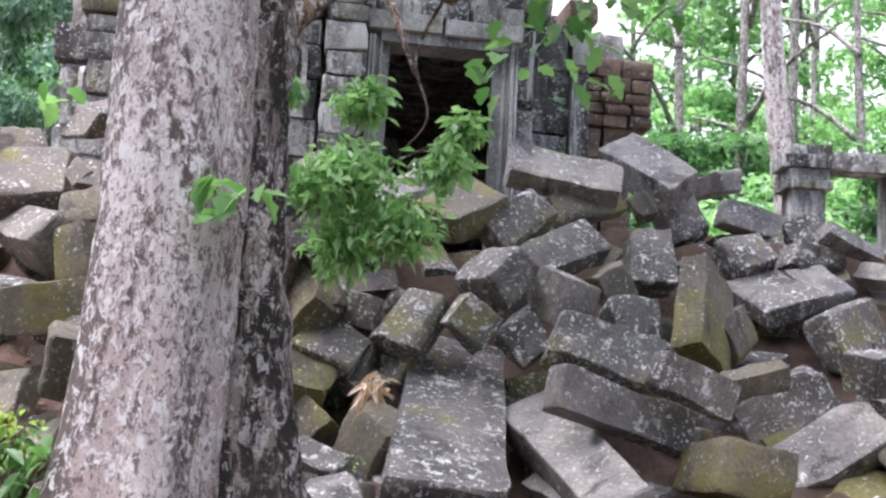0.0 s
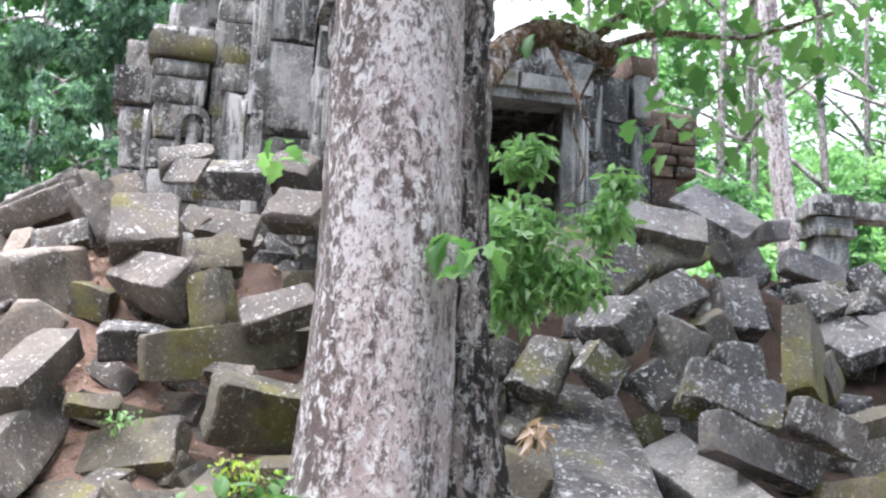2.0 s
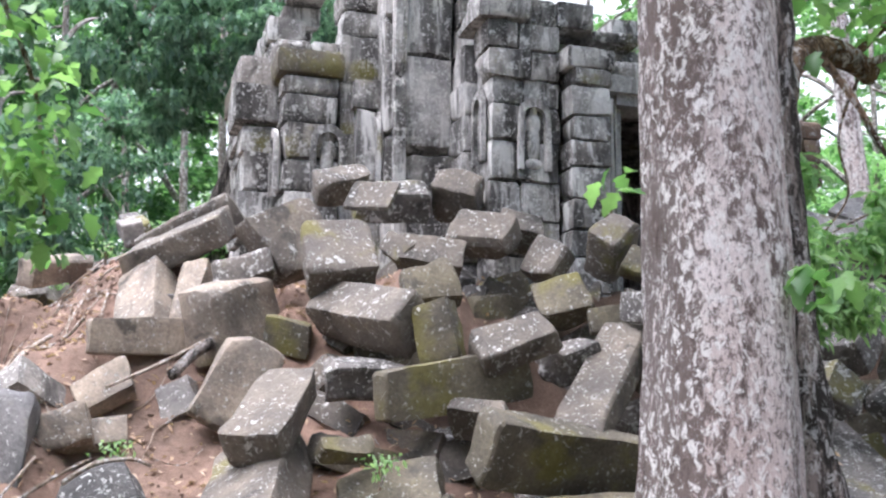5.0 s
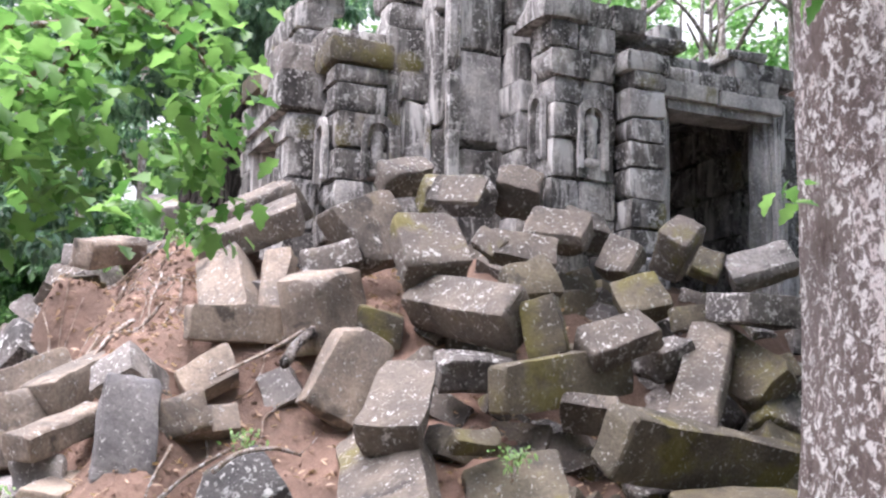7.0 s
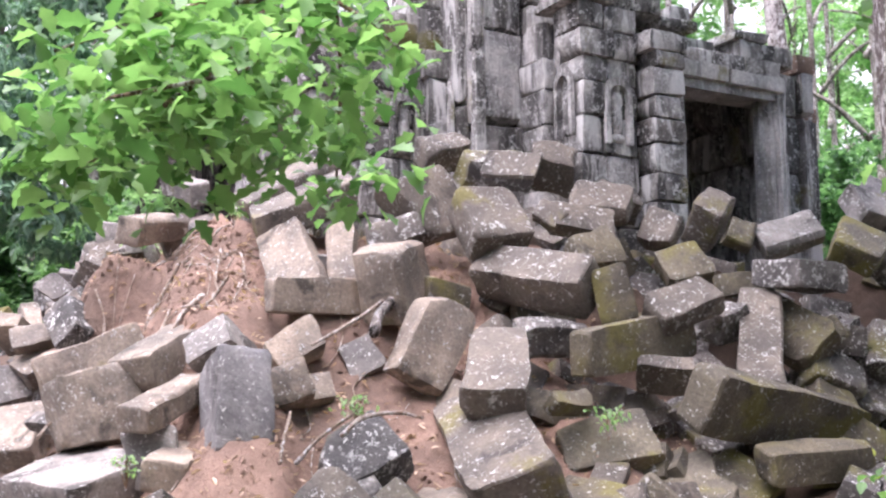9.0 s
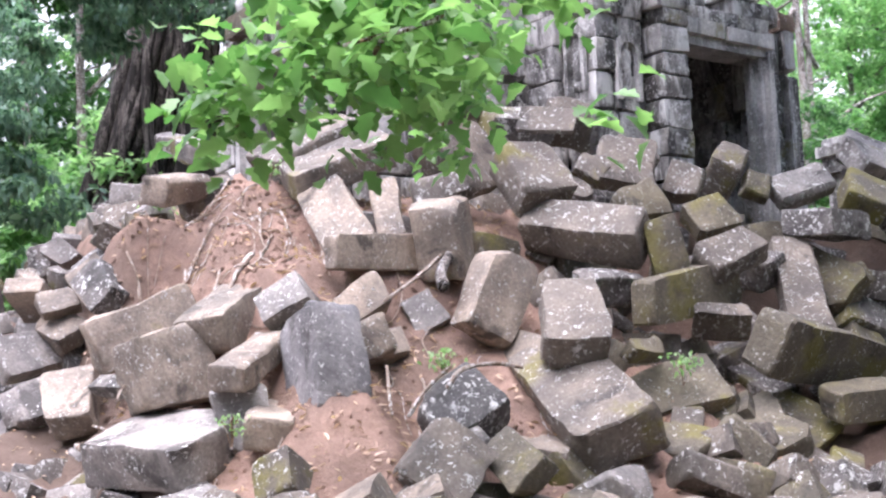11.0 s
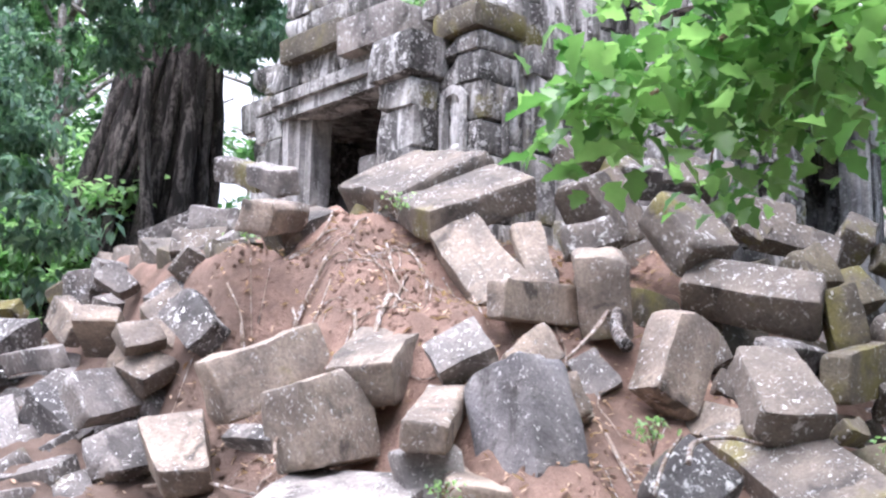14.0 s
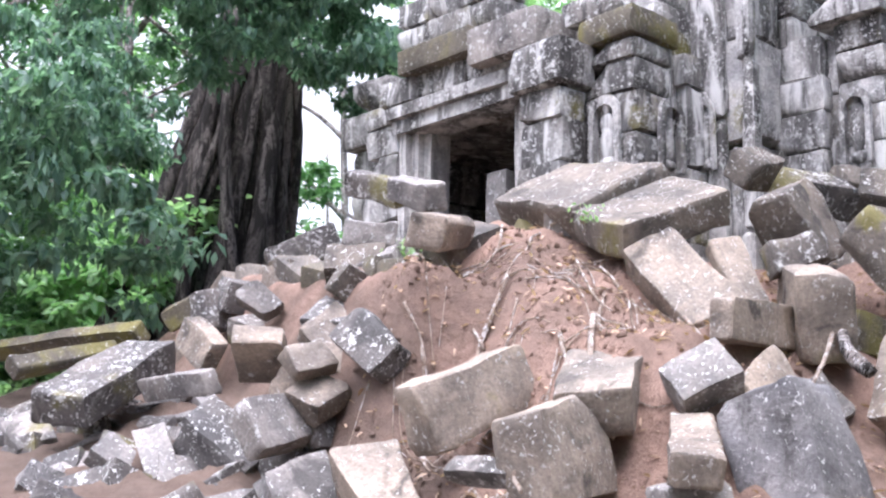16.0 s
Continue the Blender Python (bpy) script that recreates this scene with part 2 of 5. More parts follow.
def rough_box(l, w, h, seed, wear=0.5, chips=3, cuts=4, lump=0.02, skew=0.08, nicks=0):
    """A squared block with worn edges, knocked-off corners and an uneven face, about its own middle. wear: 0 crisp to 1 rounded."""
    rng = random.Random(seed)
    bm = bmesh.new()
    bmesh.ops.create_cube(bm, size=2.0)
    bmesh.ops.subdivide_edges(bm, edges=bm.edges[:], cuts=cuts, use_grid_fill=True)
    half = Vector((l / 2, w / 2, h / 2))
    least = min(half)
    taper = [rng.uniform(-skew, skew) for _ in range(6)]
    planes = []
    for _ in range(rng.randint(0, chips)):
        d = Vector([rng.choice((-1, 1)) * rng.uniform(0.2, 1) for _ in range(3)]).normalized()
        reach = sum(abs(d[k]) * half[k] for k in range(3))
        planes.append((d, reach - rng.uniform(0.15, 0.85) * least))
    for _ in range(nicks):
        d = Vector([rng.choice((-1, 0, 1)) * rng.uniform(0.5, 1) for _ in range(3)])
        if d.length < 0.6 or sum(abs(c) > 0 for c in d) < 2:
            continue
        d.normalize()
        reach = sum(abs(d[k]) * half[k] for k in range(3))
        planes.append((d, reach - rng.uniform(0.06, 0.3) * least))
    bites = [(Vector([rng.uniform(-1, 1) * half[k] for k in range(3)]), rng.uniform(0.35, 0.8) * least) for _ in range(nicks)]
    for place, r in bites:
        k = rng.randrange(3)
        place[k] = math.copysign(half[k] + 0.45 * r, place[k])
        k = (k + 1) % 3
        place[k] = math.copysign(half[k], place[k])
    off = Vector((rng.uniform(0, 90), rng.uniform(0, 90), rng.uniform(0, 90)))
    power = [max(5.0, (26 - 18 * wear) * (half[k] / least) ** 0.7) for k in range(3)]
    for v in bm.verts:
        q = Vector([math.copysign(abs(c) ** 0.55, c) if c else 0.0 for c in v.co])
        fall = sum(abs(q[k]) ** power[k] for k in range(3))
        q *= 1 / fall ** (1 / (sum(power) / 3))
        p = Vector((q.x * half.x, q.y * half.y * (1 + taper[0] * q.x), q.z * half.z * (1 + taper[1] * q.x)))
        p.x += (taper[2] * q.y + taper[3] * q.z) * 1.3 * least
        p.z += taper[4] * q.y * half.z
        p.y += taper[5] * q.z * half.y
        for d, reach in planes:
            over = p.dot(d) - reach
            if over > 0:
                p -= d * over * 0.94
        for place, r in bites:
            gap = (p - place).length
            if gap < r:
                p -= p.normalized() * (r - gap) * 0.35
        v.co = p + noise.noise_vector(p * 1.7 + off) * lump * 0.8 + noise.noise_vector(p * 5 + off) * lump * 0.6 + noise.noise_vector(p * 12 + off) * lump * 0.35
    return bm


def tube(bm, points, radii, sides=8, rough=0.0, seed=0):
    """A tapering, slightly knotty tube along points."""
    points = [Vector(p) for p in points]
    rings, side = [], None
    for k, p in enumerate(points):
        along = (points[min(k + 1, len(points) - 1)] - points[max(k - 1, 0)]).normalized()
        side = (side - along * side.dot(along)) if side else along.orthogonal()
        side.normalize()
        other = along.cross(side)
        ring = []
        for s in range(sides):
            a = 2 * math.pi * s / sides
            r = radii[k] * (1 + rough * noise.noise(p * 4 + Vector((math.cos(a) * 2 + seed, math.sin(a) * 2, 0))))
            ring.append(bm.verts.new(p + (side * math.cos(a) + other * math.sin(a)) * r))
        rings.append(ring)
    for a, b in zip(rings, rings[1:]):
        for s in range(sides):
            bm.faces.new((a[s], a[(s + 1) % sides], b[(s + 1) % sides], b[s]))
    bm.faces.new(rings[0][::-1])
    bm.faces.new(rings[-1])


def smooth_path(points, steps=6):
    """A Catmull-Rom line through points."""
    p = [Vector(q) for q in points]
    p = [2 * p[0] - p[1], *p, 2 * p[-1] - p[-2]]
    out = []
    for k in range(1, len(p) - 2):
        for s in range(steps):
            t = s / steps
            out.append(0.5 * (2 * p[k] + (p[k + 1] - p[k - 1]) * t + (2 * p[k - 1] - 5 * p[k] + 4 * p[k + 1] - p[k + 2]) * t * t
                              + (3 * p[k] - 3 * p[k + 1] + p[k + 2] - p[k - 1]) * t ** 3))
    return out + [p[-2]]


def ramp(t):
    t = max(0.0, min(1.0, t))
    return t * t * (3 - 2 * t)


# ---- the ground: one sheet with the rubble bank and its red earth ----
def earth(x, y):
    """Height of the bare ground."""
    back = 7.0 + 0.25 * math.sin(x * 0.7)
    main = 0.25 * ramp((y - 4.5) / 3) + 3.15 * ramp((y - back) / 5.6 * 0.86 + 0.07) - 3.15 * ramp(0.07)
    main -= 0.3 * ramp((x + 3.2) / 1.5) * ramp((y - 8) / 2) * ramp((15 - y) / 2)
    side = 0.3 * ramp((y - 5) / 3) + 2.3 * ramp((y - 7) / 9) * (1 - 0.25 * ramp((-x - 7) / 2))
    bank = ramp((x + 6.55 + 0.15 * math.sin(y * 2.3)) / 0.95)
    shelf = 0.22 * ramp((x + 6.0) / 0.8) * ramp((-4.2 - x) / 0.8) * ramp((y - 11.2) / 0.9) * ramp((14.5 - y) / 1.5)
    z = side + (max(main, side) - side) * bank + shelf
    z -= 0.36 * ramp((x + 5.5) / 0.5) * ramp((-0.9 - x) / 1.2) * ramp((y - 7.2) / 0.8) * ramp((11.1 - y) / 0.7)
    z -= 0.5 * ramp((-6.4 - x) / 1.0) * ramp((y - 7.0) / 2.5) * ramp((17.5 - y) / 3.0)
    z -= 0.9 * ramp((math.hypot(x, y - 12) - 24) / 60)
    z += 0.32 * ramp((x + 3.0) / 0.7) * ramp((0.5 - x) / 0.8) * ramp((y - 10.7) / 0.7) * ramp((13.2 - y) / 0.8)
    z -= 0.26 * ramp((x + 6.7) / 0.5) * ramp((-4.5 - x) / 0.6) * ramp((y - 10.9) / 0.6) * ramp((12.75 - y) / 0.5)
    z -= 0.25 * ramp((x + 1.9) / 1.0) * ramp((4.6 - x) / 1.0) * ramp((y - 8.5) / 0.8) * ramp((12.0 - y) / 0.9)
    flank = 3.1 + 0.12 * (y - 13) - z
    z += max(0.0, flank) * ramp((x + 6.95) / 0.6) * ramp((-4.6 - x) / 0.8) * ramp((y - 12.25) / 0.5) * ramp((17.5 - y) / 1.6)
    z += 0.38 * ramp((x - 1.3) / 0.8) * ramp((5.3 - x) / 1.0) * ramp((y - 11.5) / 0.8) * ramp((14.8 - y) / 1.2)
    near = ramp(1 - (math.hypot(x + 3, y - 11) - 12) / 10)
    bumps = noise.noise(Vector((x * 0.9, y * 0.9, 3))) * 0.12 + noise.noise(Vector((x * 3.1, y * 3.1, 8))) * 0.1 + noise.noise(Vector((x * 6, y * 6, 1))) * 0.07 + abs(noise.noise(Vector((x * 11, y * 11, 5)))) * 0.05
    return z + near * bumps


def spaced(low, high, step, far):
    out = [low + k * step for k in range(int((high - low) / step) + 1)]
    k, d = 1, step
    while out[-1] < far:
        d *= 1.3
        out.append(out[-1] + d)
    d = step
    while out[0] > -far:
        d *= 1.3
        out.insert(0, out[0] - d)
    return out


def build_ground():
    xs, ys = spaced(-9.5, 4.5, 0.07, 400.0), spaced(5.5, 14.5, 0.07, 400.0)
    verts = [(x, y, earth(x, y)) for y in ys for x in xs]
    w = len(xs)
    faces = [(j * w + i, j * w + i + 1, (j + 1) * w + i + 1, (j + 1) * w + i) for j in range(len(ys) - 1) for i in range(w - 1)]
    me = bpy.data.meshes.new("ground")
    me.from_pydata(verts, [], faces)
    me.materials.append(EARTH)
    me.shade_smooth()
    tagged(new("ground", me), "reddish bare earth and litter under the rubble", "ground", kind="structure")


build_ground()

# ---- fallen blocks ----
STONES = []
KINDS = {
    "grey": (GREY, "dark grey fallen sandstone block with white lichen spots"),
    "tan": (TAN, "tan fallen sandstone block lying in red earth"),
    "pale": (PALE, "pale grey fallen sandstone block with worn edges"),
    "dun": (DUN, "brown weathered sandstone block fallen among others"),
    "slate": (SLATE, "bluish grey upright sandstone slab with pale edges"),
    "moss": (MOSS, "fallen sandstone block covered in olive moss"),
}


def stone(x, y, z, l, w, h, rx, ry, rz, kind="grey", chips=4):
    material, label = KINDS[kind]
    seed = len(STONES) + 11
    size = min(l, w, h)
    ob = new("stone_block", mesh_from(rough_box(1.05 * l, 1.05 * w, 1.05 * h, seed, 0.3 + 0.5 * ((seed * 37) % 10) / 10, min(chips, 2), 7, 0.018 + 0.055 * size, 0.13 if chips else 0.07, 3 + seed % 4), "stone_block", material, 30))
    ob.matrix_world = pose(x, y, z, rx, ry, rz)
    STONES.append((Vector((x, y, z)), max(l, w, h) / 2))
    return tagged(ob, label, "stone block", "fallen temple blocks")


# stones begin
stone(-5.61, 9.71, 1.59, 0.85, 0.56, 0.38, -78, -69, 84, "slate", 0)
stone(-5.99, 10.97, 2.06, 0.88, 0.48, 0.33, -1, -23, 44, "tan", 0)
stone(-6.09, 10.01, 1.67, 0.80, 0.27, 0.19, 1, -19, 49, "tan", 0)
stone(-6.55, 11.67, 2.03, 0.91, 0.43, 0.27, 86, -23, 2, "tan", 0)
stone(-6.17, 9.91, 1.24, 0.46, 0.34, 0.21, -64, -77, 131, "pale", 2)
stone(-6.65, 10.19, 1.06, 0.93, 0.82, 0.32, 163, -4, 126, "pale", 0)
stone(-4.75, 10.83, 2.59, 0.91, 0.29, 0.18, 91, -3, 18, "tan", 0)
stone(-4.84, 11.42, 2.91, 0.90, 0.44, 0.28, 138, -43, 96, "tan", 0)
stone(-4.43, 11.27, 3.02, 0.62, 0.25, 0.16, 175, -57, 77, "tan", 2)
stone(-4.64, 12.00, 3.58, 0.96, 0.72, 0.26, 23, -22, -13, "dun", 0)
stone(-4.57, 12.97, 3.88, 1.20, 0.93, 0.42, 151, -12, 91, "dun", 0)
stone(-5.95, 13.05, 3.48, 0.63, 0.34, 0.26, 13, -12, 37, "tan", 0)
stone(-5.91, 15.73, 3.76, 0.76, 0.28, 0.18, 85, -25, -4, "grey", 2)
stone(-6.24, 13.72, 3.53, 0.43, 0.20, 0.16, 94, -3, 147, "pale", 2)
stone(-3.98, 11.15, 3.22, 0.51, 0.25, 0.16, 72, -16, -1, "grey", 2)
stone(-3.59, 11.46, 3.53, 0.65, 0.62, 0.39, 127, -60, 167, "dun", 2)
stone(-3.16, 10.87, 3.28, 0.64, 0.59, 0.36, -179, -51, 101, "dun", 2)
stone(-2.93, 10.38, 2.74, 1.03, 0.36, 0.35, 133, -12, 130, "dun", 0)
stone(-4.04, 10.91, 2.75, 0.82, 0.62, 0.38, 84, -16, 54, "tan", 2)
stone(-3.97, 10.15, 2.15, 0.74, 0.43, 0.27, -97, -61, 12, "tan", 2)
stone(-3.66, 9.47, 1.89, 0.83, 0.44, 0.27, -177, -39, 63, "dun", 2)
stone(-3.76, 9.19, 1.29, 1.40, 0.61, 0.38, 156, -26, 84, "dun", 0)
stone(-4.81, 9.12, 1.23, 0.56, 0.42, 0.26, 47, -30, 8, "grey", 2)
stone(-4.99, 10.14, 1.75, 0.41, 0.24, 0.16, 55, -6, 19, "tan", 2)
stone(-5.02, 10.49, 2.12, 0.46, 0.28, 0.17, 62, -29, 10, "tan", 2)
stone(-4.41, 10.56, 2.03, 0.34, 0.29, 0.18, 141, -50, 111, "pale", 2)
stone(-2.29, 9.81, 2.15, 1.19, 0.38, 0.23, 94, -11, 16, "moss", 0)
stone(-2.11, 9.62, 1.88, 0.44, 0.29, 0.15, -131, -5, 147, "dun", 0)
stone(-1.83, 9.79, 2.48, 0.62, 0.31, 0.19, 44, -21, 3, "dun", 2)
stone(-1.13, 9.74, 2.16, 1.39, 0.36, 0.22, -170, -36, 56, "dun", 0)
stone(-1.27, 9.30, 1.55, 1.93, 0.48, 0.30, 119, 8, 21, "moss", 0)
stone(-0.23, 10.05, 1.82, 0.58, 0.48, 0.30, 60, 1, -9, "grey", 2)
stone(-0.45, 10.07, 2.81, 0.67, 0.48, 0.25, 4, 2, 15, "grey", 0)
stone(0.05, 10.99, 3.35, 0.63, 0.36, 0.23, 52, -17, -11, "pale", 2)
stone(-0.64, 11.33, 3.53, 0.46, 0.37, 0.31, 134, 43, 85, "dun", 0)
stone(-1.28, 11.17, 3.36, 0.36, 0.35, 0.22, 119, -18, 133, "dun", 2)
stone(-0.46, 11.08, 3.34, 0.30, 0.26, 0.16, 42, -50, 33, "moss", 2)
stone(-1.19, 10.90, 2.96, 0.43, 0.41, 0.25, 53, -18, -11, "moss", 2)
stone(-0.88, 10.49, 2.76, 0.37, 0.19, 0.16, 76, -7, -13, "moss", 2)
stone(-2.39, 9.95, 2.57, 0.46, 0.30, 0.18, 88, -78, 164, "moss", 2)
stone(-0.41, 9.94, 2.27, 0.39, 0.21, 0.16, 87, -20, -19, "moss", 2)
stone(-2.79, 9.33, 1.29, 0.72, 0.44, 0.27, 44, -13, -11, "moss", 2)
stone(-2.34, 9.00, 0.84, 0.66, 0.66, 0.41, 25, -17, -8, "moss", 2)
stone(-2.44, 10.21, 2.97, 0.42, 0.33, 0.20, 59, -12, 7, "moss", 2)
stone(-2.67, 10.64, 3.35, 0.27, 0.19, 0.16, 119, -27, 136, "dun", 2)
stone(-1.04, 9.36, 0.90, 0.73, 0.28, 0.17, 82, -4, -16, "dun", 2)
stone(-3.18, 8.93, 0.89, 0.53, 0.38, 0.24, 151, -13, 129, "moss", 2)
stone(-6.67, 13.43, 2.56, 0.51, 0.38, 0.24, 125, -46, 127, "tan", 2)
stone(-7.00, 13.35, 2.10, 0.40, 0.29, 0.18, 100, -32, 134, "tan", 2)
stone(0.68, 9.53, 1.33, 2.39, 0.75, 0.42, -173, -27, 91, "grey", 0)
stone(1.60, 9.08, 1.14, 1.53, 0.44, 0.27, 153, -25, 117, "pale", 0)
stone(1.83, 9.67, 1.94, 0.82, 0.41, 0.26, 62, 16, 6, "grey", 2)
stone(1.94, 9.15, 1.51, 1.25, 0.30, 0.19, 84, 13, 36, "grey", 0)
stone(2.42, 9.14, 1.72, 0.65, 0.26, 0.16, 98, 19, 27, "grey", 2)
stone(2.71, 10.44, 2.33, 0.84, 0.63, 0.25, 73, -64, 76, "moss", 0)
stone(3.48, 11.38, 2.65, 0.68, 0.62, 0.18, 161, -25, 120, "grey", 0)
stone(4.01, 10.91, 2.29, 0.62, 0.50, 0.31, 67, -23, 39, "grey", 2)
stone(3.30, 10.31, 1.60, 0.78, 0.41, 0.26, 86, -32, 9, "grey", 2)
stone(3.60, 9.81, 1.30, 0.84, 0.46, 0.29, 55, -37, -2, "pale", 2)
stone(2.74, 9.13, 1.12, 0.69, 0.57, 0.35, 8, 4, 106, "moss", 0)
stone(3.77, 9.56, 0.93, 0.52, 0.44, 0.27, 13, -29, 43, "moss", 2)
stone(0.64, 8.94, 0.77, 0.84, 0.45, 0.28, 154, -3, -178, "pale", 2)
stone(1.61, 8.99, 0.88, 0.89, 0.25, 0.16, 141, -13, 125, "pale", 2)
stone(0.16, 9.24, 1.12, 0.57, 0.55, 0.34, 72, -65, -29, "moss", 2)
stone(-0.41, 9.43, 1.32, 0.41, 0.35, 0.22, 116, -33, 148, "moss", 2)
stone(-0.47, 9.76, 1.65, 0.46, 0.41, 0.25, 41, -35, 61, "moss", 2)
stone(-0.30, 9.90, 1.90, 0.52, 0.38, 0.23, 134, -24, 174, "grey", 2)
stone(-0.19, 10.02, 2.25, 0.53, 0.27, 0.17, 88, -12, 161, "grey", 2)
stone(0.34, 9.96, 2.12, 0.55, 0.38, 0.24, 20, -49, 50, "grey", 2)
stone(0.82, 9.83, 2.17, 0.35, 0.31, 0.19, 107, -39, -174, "grey", 2)
stone(0.97, 10.11, 2.55, 0.56, 0.38, 0.30, 133, -3, 126, "grey", 0)
stone(1.15, 10.78, 3.11, 0.61, 0.35, 0.22, 59, -37, 26, "grey", 2)
stone(1.53, 10.70, 2.86, 0.77, 0.34, 0.21, 55, -23, 39, "grey", 2)
stone(0.65, 10.71, 3.19, 0.64, 0.47, 0.29, 26, -27, 42, "moss", 2)
stone(1.55, 10.20, 2.41, 0.54, 0.38, 0.23, 112, 3, 49, "pale", 2)
stone(1.96, 10.66, 2.61, 0.33, 0.31, 0.19, 85, -29, 29, "moss", 2)
stone(2.31, 11.18, 2.90, 0.61, 0.39, 0.24, -171, -61, 90, "grey", 2)
stone(2.11, 10.39, 2.26, 0.40, 0.36, 0.22, 63, -3, 22, "grey", 2)
stone(1.55, 11.37, 3.67, 1.02, 0.41, 0.25, 50, 8, 11, "pale", 0)
stone(1.75, 11.35, 3.39, 0.73, 0.27, 0.17, 62, -17, 30, "moss", 2)
stone(2.34, 11.84, 3.50, 0.22, 0.22, 0.16, 117, -62, 153, "moss", 2)
stone(2.77, 12.54, 3.52, 0.48, 0.47, 0.29, 137, -62, 160, "grey", 2)
stone(2.42, 12.34, 3.97, 0.86, 0.46, 0.28, 147, -31, 147, "pale", 2)
stone(3.29, 13.46, 4.09, 0.49, 0.31, 0.22, 172, 3, 117, "pale", 0)
stone(3.51, 12.58, 3.54, 0.74, 0.29, 0.18, 71, 10, 22, "pale", 2)
stone(3.96, 11.92, 3.21, 0.56, 0.34, 0.21, 142, -51, 123, "grey", 2)
stone(3.29, 11.76, 3.05, 0.44, 0.38, 0.23, 47, -17, 21, "grey", 2)
stone(3.93, 11.55, 2.74, 0.47, 0.39, 0.24, 159, -31, 124, "pale", 2)
stone(2.99, 10.78, 2.24, 0.51, 0.36, 0.23, 73, -24, 55, "moss", 2)
stone(4.25, 11.73, 3.22, 0.62, 0.16, 0.14, -28, 16, 23, "pale", 2)
stone(-0.00, 9.87, 1.64, 0.32, 0.23, 0.16, 147, -28, 149, "grey", 2)
stone(-0.58, 10.16, 2.32, 0.84, 0.45, 0.28, 118, -29, 113, "moss", 2)
stone(1.21, 9.72, 2.02, 0.34, 0.29, 0.18, 113, -51, 162, "grey", 2)
stone(0.24, 10.06, 1.85, 0.52, 0.34, 0.21, 117, -22, 122, "grey", 2)
stone(4.48, 11.53, 2.90, 0.52, 0.18, 0.16, 126, -12, 124, "pale", 2)
stone(-7.96, 15.14, 2.29, 1.14, 0.52, 0.28, 5, -27, 31, "grey", 0)
stone(-7.57, 14.42, 2.23, 0.84, 0.19, 0.16, 70, 1, 106, "pale", 2)
stone(-7.44, 13.66, 1.73, 0.66, 0.46, 0.29, 149, -34, 132, "grey", 2)
stone(-7.22, 13.12, 1.89, 0.84, 0.36, 0.22, 63, -11, 27, "pale", 2)
stone(-7.37, 12.45, 1.41, 0.43, 0.37, 0.23, 55, -15, -15, "pale", 2)
stone(-7.21, 13.61, 2.44, 0.53, 0.39, 0.17, 3, 33, 58, "tan", 0)
stone(-7.10, 15.28, 2.70, 0.55, 0.28, 0.17, 97, -30, 99, "tan", 2)
stone(-6.77, 16.67, 3.19, 0.40, 0.19, 0.16, 94, -37, -27, "moss", 2)
stone(-6.88, 15.65, 3.04, 0.39, 0.31, 0.19, 128, -79, 160, "grey", 2)
stone(-6.83, 14.61, 3.02, 0.33, 0.25, 0.16, 119, -37, 141, "grey", 2)
stone(-6.72, 12.72, 2.47, 0.53, 0.32, 0.20, 118, -36, 103, "grey", 2)
stone(-7.06, 13.07, 2.36, 0.35, 0.24, 0.16, 54, -14, 6, "tan", 2)
stone(-6.99, 13.05, 2.09, 0.36, 0.32, 0.20, 31, -31, 13, "tan", 2)
stone(-8.07, 14.24, 1.58, 0.44, 0.29, 0.18, 143, -35, 149, "pale", 2)
stone(-7.89, 13.90, 1.65, 0.48, 0.24, 0.16, 152, -50, 96, "pale", 2)
stone(-7.80, 13.69, 1.44, 0.44, 0.33, 0.20, -176, -47, 76, "pale", 2)
stone(-8.19, 14.36, 1.41, 0.70, 0.34, 0.21, 149, -23, 123, "pale", 2)
stone(-8.46, 15.59, 1.81, 0.44, 0.35, 0.21, 146, -39, 104, "pale", 2)
stone(-7.10, 11.87, 1.43, 0.70, 0.40, 0.25, 168, -34, 83, "tan", 2)
stone(-6.55, 10.69, 1.65, 0.66, 0.58, 0.36, 78, -12, 18, "tan", 2)
stone(-8.10, 16.00, 2.55, 1.05, 0.17, 0.16, 54, -13, 20, "moss", 0)
stone(-7.46, 13.09, 1.12, 0.81, 0.31, 0.19, 132, -31, 145, "pale", 2)
stone(-6.93, 11.45, 0.93, 0.45, 0.36, 0.22, 34, -9, 18, "pale", 2)
stone(-4.99, 8.90, 0.97, 0.47, 0.28, 0.17, 29, -17, 6, "pale", 2)
stone(-2.88, 11.03, 3.89, 0.55, 0.27, 0.03, 115, -9, 133, "dun", 0)
stone(-1.84, 11.32, 3.63, 0.56, 0.41, 0.25, 125, -7, 155, "dun", 2)
stone(-2.40, 10.57, 3.30, 0.55, 0.28, 0.17, 121, -10, 167, "dun", 2)
stone(-2.75, 8.66, 0.84, 0.41, 0.38, 0.24, 94, -40, 153, "moss", 2)
stone(-1.78, 9.15, 0.96, 0.58, 0.51, 0.32, 154, -31, 113, "moss", 2)
stone(-2.08, 8.65, 0.61, 0.51, 0.40, 0.25, 133, -16, 79, "dun", 2)
stone(-5.19, 8.67, 0.85, 0.51, 0.51, 0.32, 48, -37, 19, "dun", 2)
stone(-4.71, 8.49, 0.88, 0.46, 0.29, 0.18, 136, -28, 98, "moss", 2)
stone(-5.82, 8.77, 0.71, 0.57, 0.32, 0.20, 34, -22, 13, "tan", 2)
